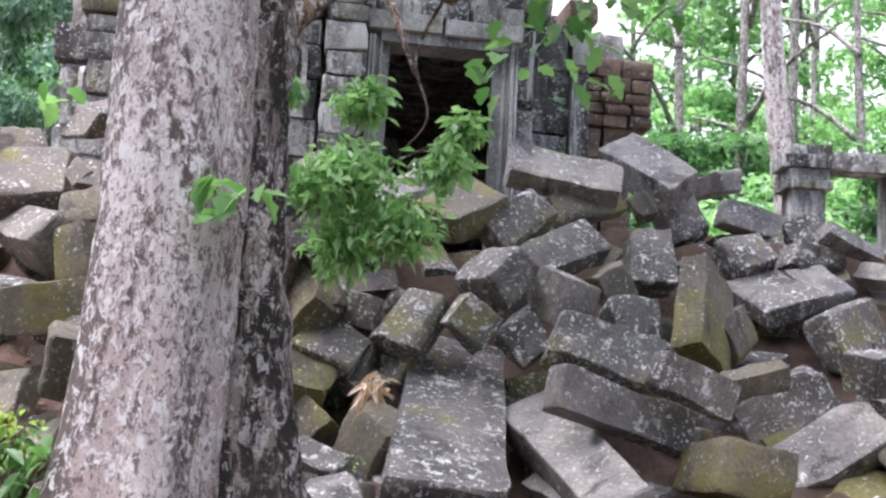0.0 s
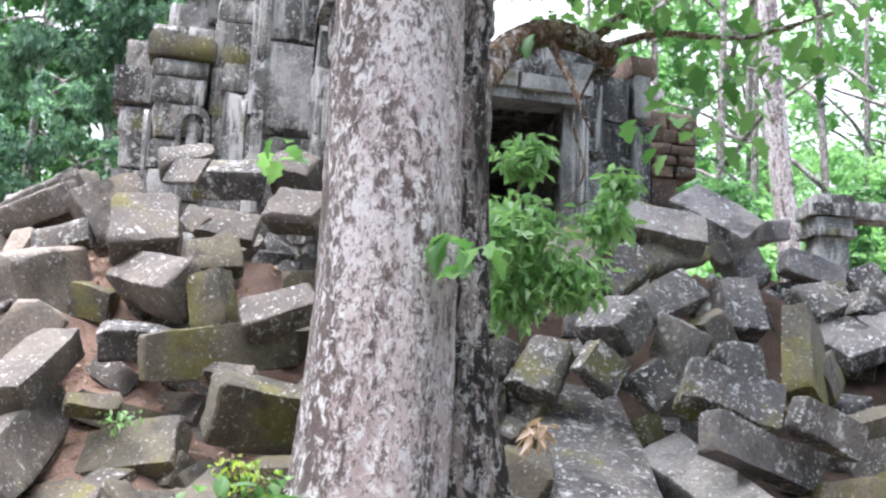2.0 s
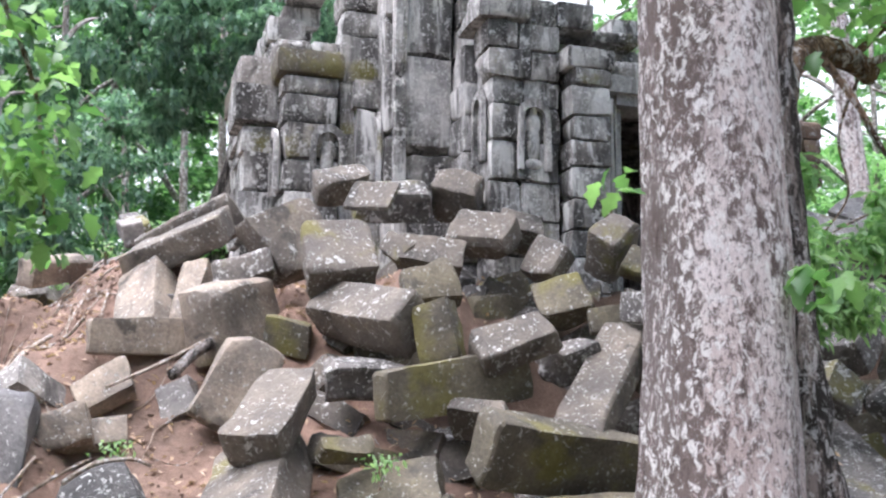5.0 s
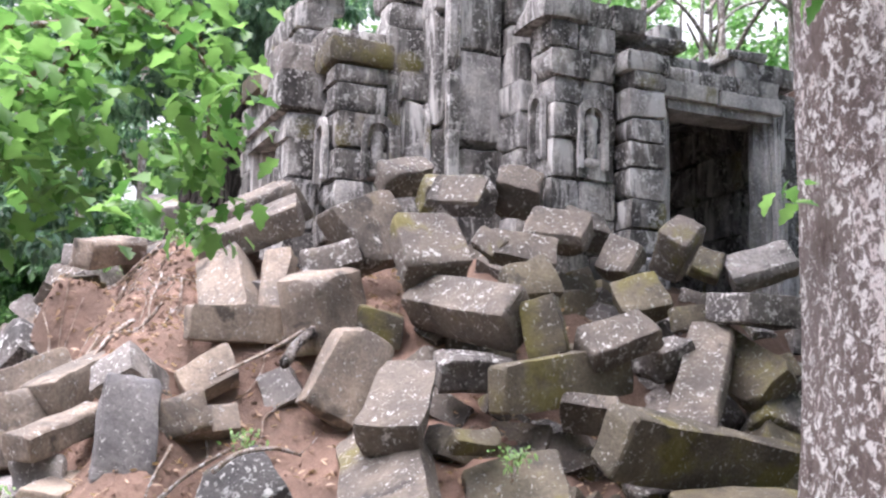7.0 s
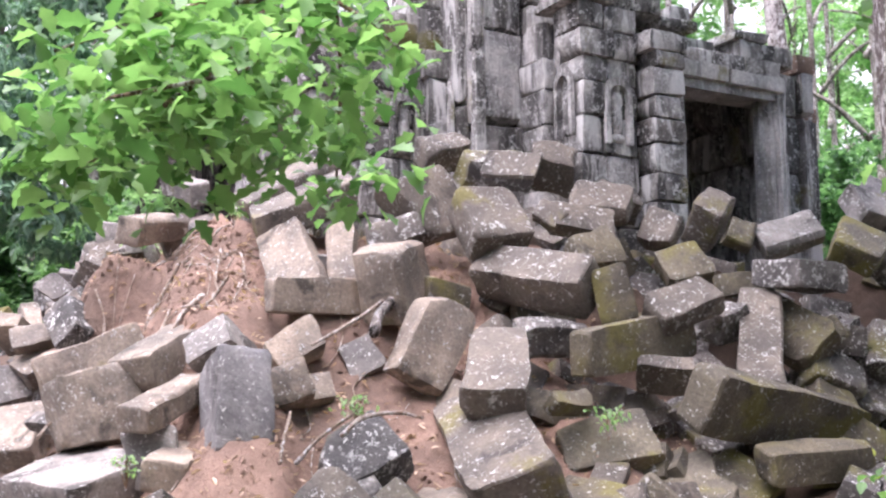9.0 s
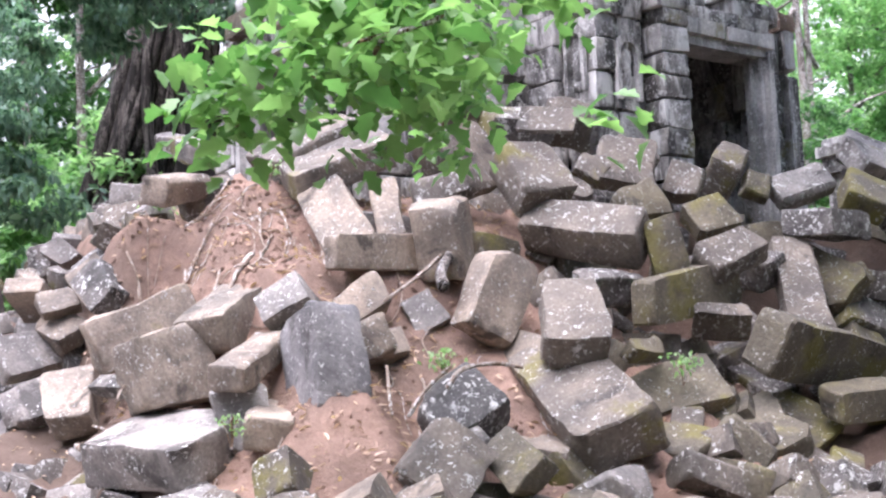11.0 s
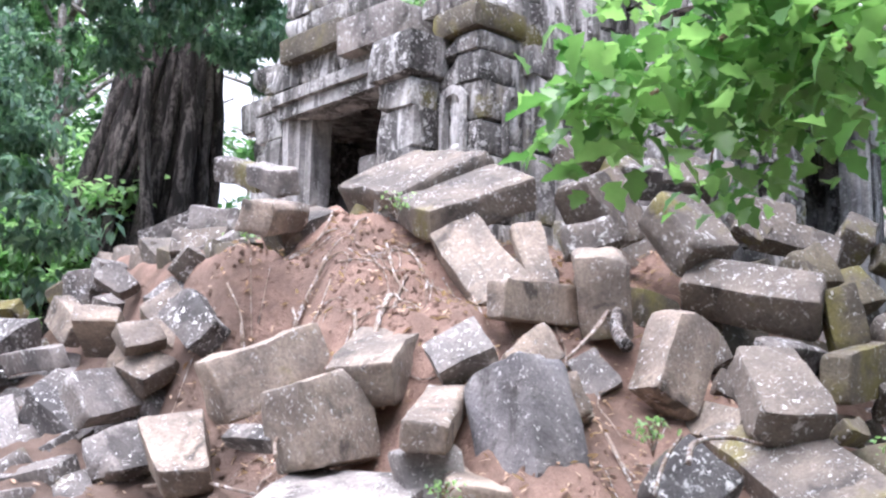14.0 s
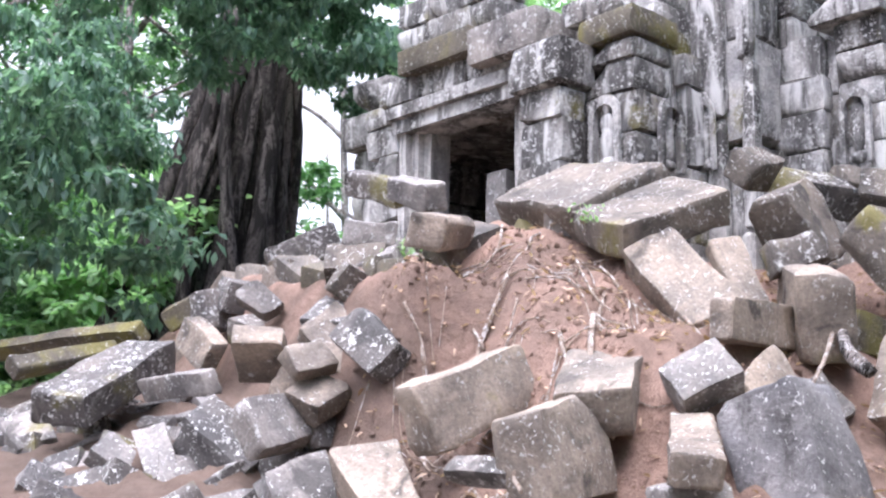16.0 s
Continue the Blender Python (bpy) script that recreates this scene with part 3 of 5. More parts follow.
stone(-5.91, 9.52, 0.84, 0.48, 0.30, 0.18, 71, -4, 3, "pale", 2)
stone(-6.74, 9.18, 0.69, 0.47, 0.21, 0.16, 40, -8, 18, "pale", 2)
stone(-3.36, 8.66, 0.58, 0.46, 0.33, 0.20, 143, -27, 96, "moss", 2)
stone(-4.11, 8.49, 0.55, 0.33, 0.33, 0.21, 154, -19, 104, "moss", 2)
stone(-0.22, 8.33, 0.67, 0.82, 0.35, 0.35, 38, -13, 15, "pale")
stone(-0.18, 8.67, 1.03, 0.43, 0.22, 0.22, 28, 19, -21, "grey")
stone(3.86, 9.86, 1.92, 0.21, 0.35, 0.35, 18, -17, 36, "grey")
stone(2.92, 9.47, 1.81, 0.58, 0.17, 0.17, 27, -13, 29, "moss")
stone(-2.96, 9.98, 2.20, 0.60, 0.28, 0.28, 27, 0, 6, "grey")
stone(-1.29, 8.78, 1.18, 0.99, 0.25, 0.25, 17, -3, 9, "moss")
stone(-1.95, 12.20, 4.18, 0.45, 0.38, 0.38, 43, 17, -22, "dun")
stone(-1.41, 11.86, 3.75, 0.40, 0.29, 0.29, 43, 15, -3, "dun")
stone(-3.11, 12.38, 4.29, 0.54, 0.28, 0.28, 41, -14, 18, "dun")
stone(-2.62, 12.13, 4.08, 0.69, 0.30, 0.30, 31, 0, -4, "grey")
stone(-3.13, 9.28, 1.64, 0.38, 0.13, 0.13, 43, -4, 23, "moss")
stone(-1.32, 10.04, 2.35, 0.35, 0.29, 0.29, 18, -11, 13, "grey")
stone(-6.92, 10.93, 1.53, 0.41, 0.13, 0.13, 46, 0, -67, "pale")
stone(-7.81, 17.06, 2.83, 1.85, 0.18, 0.18, 43, -3, -60, "moss")
stone(-5.46, 15.05, 4.32, 0.69, 0.23, 0.23, 23, 21, -70, "grey")
stone(-5.42, 14.39, 4.15, 0.56, 0.22, 0.22, 24, 20, -71, "pale")
stone(-5.99, 14.07, 3.39, 0.67, 0.21, 0.21, 50, 15, -71, "pale")
stone(2.47, 8.07, 0.77, 0.28, 0.23, 0.23, 22, -10, 11, "moss")
stone(2.15, 8.03, 0.75, 0.30, 0.18, 0.18, 22, -3, -2, "pale")
stone(-6.45, 13.40, 2.67, 0.93, 0.37, 0.37, 36, 11, -66, "grey")
# stones end


def scatter_stones():
    """The lesser blocks that fill the bank between the large ones; the far and buried ones lie in one heap."""
    rng = random.Random(5)
    kinds = ["grey", "tan", "pale", "moss", "dun"]
    heap, count = bmesh.new(), 0
    for _ in range(5200):
        x, y = rng.uniform(-9.5, 6.8), rng.uniform(6.7, 17.0)
        bare = math.hypot((x + 5.9) / 1.3, (y - 12.0) / 1.2) < 1.0 or math.hypot((x + 4.6) / 0.5, (y - 9.6) / 0.7) < 1.0
        inside = x > -4.6 and y > 12.6 + 0.17 * (x + 0.3) and x < 2.6
        near_tree = math.hypot(x + 0.9, y - 7.4) < 0.8
        if bare or inside or near_tree or y < (6.9 if x > -4 else 7.2 if x > -6.5 else 8.6):
            continue
        thin = 0.8 if -6.5 < x < -3.2 and 8.7 < y < 12.7 else 0.4 if -6.5 < x < -1.2 and 8.5 < y < 12.7 else 0.25 if x > -1.2 and y > 8.6 else 0.0
        if rng.random() < thin:
            continue
        big = 0.9 if y < 9.0 or x < -6.4 else 1.0
        l, w, h = big * rng.uniform(0.3, 0.75), big * rng.uniform(0.25, 0.42), big * rng.uniform(0.2, 0.36)
        lift = 0.03 if y < 8.9 and -6.6 < x < -0.8 else -0.12 if y < 9.2 or x < -6.4 or x > -1.5 else -0.04
        p = Vector((x, y, earth(x, y) + lift))
        if any((p - q).length < 0.36 * (r + l / 2) + 0.02 for q, r in STONES):
            continue
        kind = rng.choice(("grey", "grey", "grey", "moss")) if x > -2.3 else rng.choice(("tan", "dun", "pale", "moss") if x < -3.6 else ("dun", "dun", "moss"))
        if x < -6.5:
            kind = rng.choice(("grey", "grey", "pale"))
        turn = (rng.uniform(-35, 35), rng.uniform(-30, 30), rng.uniform(0, 180))
        if y < 10.5 and len(STONES) < 330:
            stone(*p, l, w, h, *turn, kind)
            continue
        piece = rough_box(l, w, h, 900 + count, 0.5, 2, 3, 0.025)
        bmesh.ops.transform(piece, matrix=pose(*p, *turn), verts=piece.verts)
        for f in piece.faces:
            f.material_index = kinds.index(kind)
        scrap = bpy.data.meshes.new("scrap")
        piece.to_mesh(scrap)
        piece.free()
        heap.from_mesh(scrap)
        bpy.data.meshes.remove(scrap)
        STONES.append((p, l / 2))
        count += 1
        if count > 520:
            break
    me = mesh_from(heap, "rubble", KINDS[kinds[0]][0], 35)
    for k in kinds[1:]:
        me.materials.append(KINDS[k][0])
    tagged(new("rubble", me), "smaller broken sandstone lying between the blocks", "rubble", kind="stuff")


scatter_stones()

# ---- the ruined tower ----
# Its own frame: u along the south front, v into the tower, from the sill of the south door.
YAW = 10.0
TOWER = pose(-0.3, 12.3, 0, 0, 0, YAW)
tower = thing("temple_tower", "ruined grey sandstone temple tower with redented corners", "temple")
tower.matrix_world = TOWER
ASHLARS = {}


def ashlar_mesh(kind, material):
    """One of a few shared rough ashlars, a metre on each side."""
    key = (kind, material.name)
    if key not in ASHLARS:
        bm = rough_box(1, 1, 1, 400 + kind, 0.4, 2, 3, 0.05, 0.05)
        ASHLARS[key] = mesh_from(bm, "ashlar", material, 40)
    return ASHLARS[key]


ASHLAR_RNG = random.Random(21)


def ashlar(u0, u1, v0, v1, z0, z1, material=WALL, turn=0.0, parent=None):
    rng = ASHLAR_RNG
    ob = new("ashlar", ashlar_mesh(rng.randrange(7), material))
    ob.parent = parent or tower
    m = pose((u0 + u1) / 2 + rng.uniform(-0.012, 0.012), (v0 + v1) / 2 + rng.uniform(-0.015, 0.015), (z0 + z1) / 2, rng.uniform(-0.8, 0.8), rng.uniform(-0.8, 0.8), turn + rng.uniform(-1.2, 1.2))
    ob.matrix_basis = m @ Matrix.Diagonal(((u1 - u0) * 0.985, (v1 - v0) * 0.985, (z1 - z0) * 0.985, 1))
    return ob


def masonry(u0, u1, v0, v1, z0, z1, course=0.34, length=0.7, material=WALL, ragged=0.0):
    """A wall or pier of coursed blocks; ragged: how much of the top has fallen."""
    rng = ASHLAR_RNG
    long_u = (u1 - u0) >= (v1 - v0)
    a0, a1 = (u0, u1) if long_u else (v0, v1)
    z = z0
    while z < z1 - 0.08:
        h = min(course * rng.uniform(0.85, 1.2), z1 - z)
        if z1 - z - h < 0.12:
            h = z1 - z
        pieces = max(1, round((a1 - a0) / length))
        cuts = [a0] + sorted(a0 + (a1 - a0) * (k + rng.uniform(-0.22, 0.22)) / pieces for k in range(1, pieces)) + [a1]
        for b0, b1 in zip(cuts, cuts[1:]):
            if z + h > z1 - ragged and rng.random() < 0.45:
                continue
            out = rng.uniform(-0.02, 0.03)
            if long_u:
                ashlar(b0, b1, v0 - out, v1, z, z + h - 0.006, material)
            else:
                ashlar(u0 - out, u1, b0, b1, z, z + h - 0.006, material)
        z += h


def box_part(name, u0, u1, v0, v1, z0, z1, material, parent, label="", seed=1, cuts=4, wear=0.2, lump=0.012):
    bm = rough_box(u1 - u0, v1 - v0, z1 - z0, seed, wear, 1, cuts, lump, 0.03)
    bmesh.ops.translate(bm, verts=bm.verts, vec=((u0 + u1) / 2, (v0 + v1) / 2, (z0 + z1) / 2))
    return part(name, bm, material, parent, label, 40)


def moulded_post(name, c, depth, width, z0, z1, parent, flip=1, along_v=False, thick=0.46):
    """A door post of three nested fillets; c is its outer edge, flip the way to the opening."""
    bm = bmesh.new()
    outline = ((0, 0), (0.1, 0), (0.13, 0.035), (0.17, 0.0), (0.3, 0), (0.31, 0.09), (0.42, 0.07), (0.47, 0.11), (0.52, 0.07), (0.62, 0.09), (0.64, 0.17), (1.0, 0.17), (1.0, thick), (0, thick))
    rows = []
    for k in range(13):
        z = z0 + (z1 - z0) * k / 12
        row = []
        for a, back in outline:
            p, d = c + flip * width * a, depth + back
            q = Vector((d, p, z)) if along_v else Vector((p, d, z))
            row.append(bm.verts.new(q + noise.noise_vector(q * 3) * 0.014))
        rows.append(row)
    for r0, r1 in zip(rows, rows[1:]):
        for k in range(len(outline)):
            n = (k + 1) % len(outline)
            bm.faces.new((r0[k], r0[n], r1[n], r1[k]))
    bm.faces.new(rows[0][::-1])
    bm.faces.new(rows[-1])
    bmesh.ops.recalc_face_normals(bm, faces=bm.faces)
    return part(name, bm, FRAME, parent, "fluted weathered stone door post", 40)


def niche(u, v, z, width, height, face):
    """A shallow pointed niche with a worn, featureless relief, on a face looking along -v or -u."""
    bm = bmesh.new()
    n, outer, inner = 9, [], []
    for k in range(n + 1):
        a = math.pi * k / n
        x, y = math.cos(a), math.sin(a) ** 0.8
        outer.append((x * width * 0.62, height * 0.62 + y * width * 0.75))
        inner.append((x * width * 0.42, height * 0.60 + y * width * 0.48))
    outer, inner = [(width * 0.62, 0)] + outer + [(-width * 0.62, 0)], [(width * 0.42, 0)] + inner + [(-width * 0.42, 0)]
    rows = []
    for line, depth in ((outer, 0.0), (outer, -0.05), (inner, -0.05), (inner, 0.03)):
        rows.append([bm.verts.new((x, depth, y)) for x, y in line])
    for r0, r1 in zip(rows, rows[1:]):
        for k in range(len(outer) - 1):
            bm.faces.new((r0[k], r0[k + 1], r1[k + 1], r1[k]))
    for w, h0, h1, d in ((0.36, 0.02, 0.14, 0.045), (0.26, 0.12, 0.55, 0.05), (0.3, 0.45, 0.68, 0.045), (0.17, 0.66, 0.86, 0.05)):
        piece = bmesh.ops.create_uvsphere(bm, u_segments=10, v_segments=7, radius=1.0)["verts"]
        bmesh.ops.transform(bm, matrix=Matrix.Translation((0, 0.02, height * (h0 + h1) / 2)) @ Matrix.Diagonal((width * w, d, height * (h1 - h0) * 0.6, 1)), verts=piece)
    turn = {"south": 0, "west": -90}[face]
    bmesh.ops.transform(bm, matrix=pose(u, v, z, 0, 0, turn), verts=bm.verts)
    return part("niche", bm, CARVED, tower, "pointed carved niche with a worn relief", 50)


def build_tower():
    base = 2.4
    # south porch, its door and the flanking piers
    masonry(-0.58, -0.16, -0.22, 0.35, base, 5.5, 0.3, 0.6)
    masonry(-0.66, -0.1, -0.26, 0.35, 5.5, 5.72, 0.3, 0.6)
    masonry(-1.36, -0.62, 0.03, 0.5, base, 5.4, 0.36, 0.42, CARVED)
    masonry(-1.30, -0.62, 0.5, 1.0, base, 5.9, 0.5, 0.7, CARVED)
    masonry(-1.40, -0.62, 0.0, 0.5, 5.4, 6.0, 0.3, 0.5)
    masonry(-1.52, -0.95, -0.08, 0.75, 6.0, 6.3, 0.32, 0.9, CARVED)
    masonry(-0.95, -0.2, 0.1, 0.8, 5.75, 6.3, 0.26, 0.4, WALL, 0.3)
    masonry(-1.42, -0.5, 0.95, 1.6, 5.9, 7.1, 0.34, 0.5, WALL)
    masonry(-1.5, -0.9, 0.85, 1.5, 7.1, 7.45, 0.34, 0.6, MOSS)
    masonry(-0.85, -0.35, 0.95, 1.5, 7.1, 7.65, 0.3, 0.6, WALL)
    moulded_post("door_post", -0.14, -0.06, 0.22, base, 5.26, tower, 1)
    moulded_post("door_post", 1.40, -0.06, 0.24, base, 5.26, tower, -1, thick=0.26)
    box_part("lintel", -0.02, 1.36, -0.02, 0.4, 5.2, 5.32, FRAME, tower, "inner lintel over the door", 33)
    box_part("lintel", -0.16, 0.60, -0.08, 0.36, 5.32, 5.5, FRAME, tower, "moulded lintel over the door", 31)
    box_part("lintel", 0.62, 1.44, -0.08, 0.36, 5.30, 5.47, FRAME, tower, "cracked moulded lintel over the door", 32)
    masonry(-0.16, 1.46, -0.02, 0.5, 5.49, 5.68, 0.2, 0.55, CARVED)
    masonry(-0.2, 1.8, 0.1, 0.9, 5.68, 6.05, 0.22, 0.45, WALL, 0.2)
    masonry(0.1, 1.2, 0.3, 1.1, 6.0, 6.3, 0.2, 0.4, WALL, 0.3)
    masonry(1.42, 1.60, 0.08, 0.6, base, 5.5, 0.7, 0.5, WALL)
    masonry(1.60, 2.02, 0.32, 0.9, base, 5.72, 0.7, 0.7, CARVED)
    masonry(2.04, 2.24, 0.26, 0.6, base, 5.72, 1.5, 0.7, CARVED)
    masonry(1.5, 2.3, 0.3, 0.9, 5.72, 5.95, 0.24, 0.5, BROWN, 0.2)
    masonry(2.25, 3.0, 1.3, 1.9, base, 4.85, 0.3, 0.4, BROWN)
    masonry(2.3, 3.2, 1.2, 1.9, 4.85, 5.65, 0.15, 0.3, BROWN, 0.2)
    # recess and the tall pilaster
    masonry(-1.46, -1.28, 0.6, 1.2, base, 5.95, 0.4, 0.5, CARVED)
    masonry(-2.02, -1.44, 1.03, 1.7, base, 7.0, 1.15, 0.9, CARVED)
    masonry(-2.0, -1.4, 1.05, 1.7, 7.0, 8.3, 0.5, 0.9, WALL)
    masonry(-2.10, -1.98, 0.97, 1.12, base, 7.6, 1.6, 0.5, CARVED)
    masonry(-2.14, -2.0, 1.3, 1.75, base, 6.9, 1.2, 0.7, CARVED)
    masonry(-2.42, -2.12, 1.5, 1.9, base, 5.75, 0.7, 0.5)
    masonry(-2.56, -2.06, 1.66, 2.2, base, 6.3, 0.5, 0.6)
    masonry(-2.50, -1.9, 1.72, 2.4, 6.3, 6.9, 0.3, 0.6)
    masonry(-2.40, -1.9, 1.76, 2.4, 6.9, 7.5, 0.3, 0.6)
    masonry(-2.26, -1.9, 1.8, 2.4, 7.5, 7.9, 0.25, 0.6)
    # north-west pier and the walls behind it
    masonry(-3.20, -2.58, 1.52, 2.2, base, 5.72, 0.34, 0.7, WALL)
    masonry(-3.27, -2.50, 1.46, 2.2, 5.72, 6.0, 0.3, 0.8, MOSS)
    masonry(-3.25, -2.5, 1.75, 2.4, 6.0, 6.2, 0.2, 0.5, WALL)
    masonry(-3.56, -3.18, 2.12, 2.7, base, 5.3, 0.5, 0.6)
    masonry(-3.66, -3.1, 2.06, 2.75, 5.3, 5.75, 0.45, 0.6)
    masonry(-3.3, -2.6, 2.4, 3.0, 5.75, 6.2, 0.3, 0.6, WALL, 0.2)
    # west door and its wall
    moulded_post("door_post", 2.86, -3.28, 0.34, base, 5.40, tower, 1, True)
    moulded_post("door_post", 4.88, -3.28, 0.34, base, 5.40, tower, -1, True)
    box_part("lintel", -3.34, -2.9, 2.85, 4.96, 5.40, 5.56, CARVED, tower, "moulded lintel over the west door", 35)
    box_part("lintel", -3.40, -2.9, 2.9, 5.02, 5.57, 5.72, CARVED, tower, "stepped lintel over the west door", 36)
    masonry(-3.36, -2.8, 3.0, 5.2, 5.73, 6.05, 0.3, 0.65, WALL)
    box_part("pediment_slab", -3.56, -2.9, 2.45, 3.5, 5.8, 6.2, PALE, tower, "broken pediment slab over the west door", 38, wear=0.5)
    box_part("pediment_slab", -3.5, -2.9, 3.52, 4.7, 6.02, 6.3, MOSS, tower, "mossy broken pediment slab", 39, wear=0.5)
    masonry(-3.1, -2.6, 3.5, 5.2, 6.42, 7.1, 0.3, 0.5, WALL, 0.2)
    masonry(-2.9, -2.4, 3.3, 5.3, 7.1, 7.5, 0.3, 0.55, WALL, 0.3)
    masonry(-3.3, -2.8, 4.9, 5.5, base, 5.7, 0.4, 0.6, CARVED)
    masonry(-3.5, -3.0, 5.5, 6.2, base, 4.8, 0.35, 0.5, WALL, 0.4)
    masonry(-3.0, -2.6, 2.2, 2.86, base, 6.2, 0.4, 0.6)
    # the body of the tower round a dark chamber
    masonry(-1.36, -0.16, 0.9, 1.7, base, 5.9, 0.45, 0.8)
    masonry(1.6, 2.2, 0.9, 2.6, base, 6.0, 0.45, 0.8)
    masonry(2.4, 3.0, 1.9, 6.2, base, 5.9, 0.5, 1.0, WALL, 0.3)
    masonry(-2.6, 3.0, 6.0, 6.7, base, 6.6, 0.5, 1.0, WALL, 0.5)
    # two unseen slabs, added to keep daylight out of the chamber
    box_part("chamber_roof", -0.9, 1.7, 0.45, 2.6, 5.7, 5.98, WALL, tower, "unseen slab added over the porch to block light", 37)
    box_part("chamber_roof", -2.75, 3.0, 1.7, 6.75, 5.68, 6.1, WALL, tower, "unseen slab added over the chamber to block light", 40)
    masonry(-1.4, 0.4, 2.6, 4.2, 6.1, 7.9, 0.4, 0.6, WALL, 0.9)
    niche(-2.72, 1.50, 4.45, 0.30, 0.80, "south")
    niche(-2.16, 1.50, 4.55, 0.22, 0.95, "west")
    niche(-0.92, 0.01, 4.45, 0.28, 0.85, "south")
    niche(-3.22, 1.86, 4.45, 0.3, 0.8, "west")
    niche(-1.38, 0.30, 4.55, 0.26, 0.9, "west")
    box_part("fallen_beam", -3.0, -2.7, 3.45, 3.75, 3.6, 4.8, PALE, tower, "pale beam fallen inside the west door", 41, wear=0.5)


build_tower()


def build_gate():
    """The standing door frame of a fallen gallery."""
    g = thing("ruined_gate", "standing grey stone gate frame with a capital", "gate")
    g.matrix_world = pose(4.62, 15.2, 0, 0, 0, 4)
    z = earth(4.6, 15.2) - 0.2
    box_part("pillar", -0.20, 0.22, -0.2, 0.2, z, 4.42, CARVED, g, "", 51)
    box_part("base_moulding", -0.28, 0.3, -0.28, 0.28, 4.42, 4.52, CARVED, g, "", 52)
    box_part("capital", -0.24, 0.26, -0.24, 0.24, 4.52, 4.68, CARVED, g, "", 53)
    box_part("capital", -0.32, 0.36, -0.3, 0.3, 4.68, 4.84, CARVED, g, "", 54)
    box_part("capital", -0.22, 0.3, -0.24, 0.24, 4.84, 4.97, CARVED, g, "", 55)
    box_part("beam", 0.1, 2.1, -0.2, 0.2, 4.68, 4.92, WALL, g, "", 56, wear=0.5)
    box_part("pillar", 1.0, 1.28, -0.18, 0.18, z, 4.68, CARVED, g, "", 57)
    box_part("pillar", 1.85, 2.2, -0.18, 0.18, z, 4.68, CARVED, g, "", 58)


build_gate()

# ---- trees and plants ----
def leaf_shape(bm, m, length, width, bend=0.25, lobed=False):
    """A leaf folded along its rib, from the origin along +x of m; lobed: with two shoulders on each side."""
    plain = [(0.0, 0.0), (0.22, 0.75), (0.5, 1.0), (0.78, 0.62), (1.0, 0.0)]
    ribs = [(0.0, 0.0), (0.16, 0.4), (0.34, 0.95), (0.46, 0.62), (0.68, 1.0), (0.78, 0.5), (0.9, 0.42), (1.0, 0.0)] if lobed else plain
    mids, left, right = [], [], []
    for s, wd in ribs:
        z = -bend * length * s * s
        mids.append(bm.verts.new(m @ Vector((s * length, 0, z))))
        if 0 < s < 1:
            left.append(bm.verts.new(m @ Vector((s * length, wd * width / 2, z + 0.18 * width * wd))))
            right.append(bm.verts.new(m @ Vector((s * length, -wd * width / 2, z + 0.18 * width * wd))))
    for edge, order in ((left, 1), (right, -1)):
        quads = [(mids[0], mids[1], edge[0])] + [(mids[k], mids[k + 1], edge[k], edge[k - 1]) for k in range(1, len(ribs) - 2)] + [(mids[-2], mids[-1], edge[-1])]
        for q in quads:
            bm.faces.new(q[::order])


def random_turn(rng, droop=0.0, spread=40.0):
    return Euler((radians(rng.uniform(-spread, spread)), radians(droop + rng.uniform(-spread, spread)), radians(rng.uniform(0, 360)))).to_matrix().to_4x4()


def leaf_mesh(name, material, length, width, bend):
    bm = bmesh.new()
    leaf_shape(bm, Matrix.Identity(4), length, width, bend, True)
    return mesh_from(bm, name, material, 60)


def big_leaves(parent, mesh_list, spots, rng, count, spread, droop, size=(0.75, 1.2), single=3):
    """Broad leaves in whorls about the given spots; the foremost of each whorl are leaves of their own, the others one mass."""
    verts, faces = [], []
    for spot in spots:
        for k in range(count):
            me = rng.choice(mesh_list)
            off = Vector([rng.gauss(0, spread) for _ in range(3)])
            s = rng.uniform(*size)
            m = Matrix.Translation(Vector(spot) + off) @ random_turn(rng, droop, 32) @ Matrix.Diagonal((s, s, s, 1))
            if k < single:
                ob = new("leaf", me)
                ob.parent = parent
                ob.matrix_basis = m
            else:
                start = len(verts)
                verts += [m @ v.co for v in me.vertices]
                faces += [tuple(start + i for i in f.vertices) for f in me.polygons]
    if faces:
        me = bpy.data.meshes.new("leaves")
        me.from_pydata(verts, [], faces)
        me.materials.append(LEAF)
        me.shade_smooth()
        ob = new("leaves", me)
        ob.parent = parent
        tagged(ob, kind="stuff")


def leaf_cloud(bm, rng, centre, radius, count, length, width, droop=15.0, shell=0.5):
    """Many small leaves in an uneven clump."""
    c = Vector(centre)
    for _ in range(count):
        d = Vector([rng.gauss(0, 1) for _ in range(3)]).normalized() * (shell + (1 - shell) * rng.random())
        p = c + Vector((d.x * radius[0], d.y * radius[1], d.z * radius[2]))
        s = rng.uniform(0.7, 1.3)
        m = Matrix.Translation(p) @ random_turn(rng, droop, 45)
        a, b, e, f = (m @ Vector(v) for v in ((0, 0, 0), (length * s * 0.5, width * s / 2, 0.06 * length), (length * s, 0, -0.12 * length), (length * s * 0.5, -width * s / 2, 0.06 * length)))
        v = [bm.verts.new(q) for q in (a, b, e, f)]
        bm.faces.new((v[0], v[1], v[2]))
        bm.faces.new((v[0], v[2], v[3]))


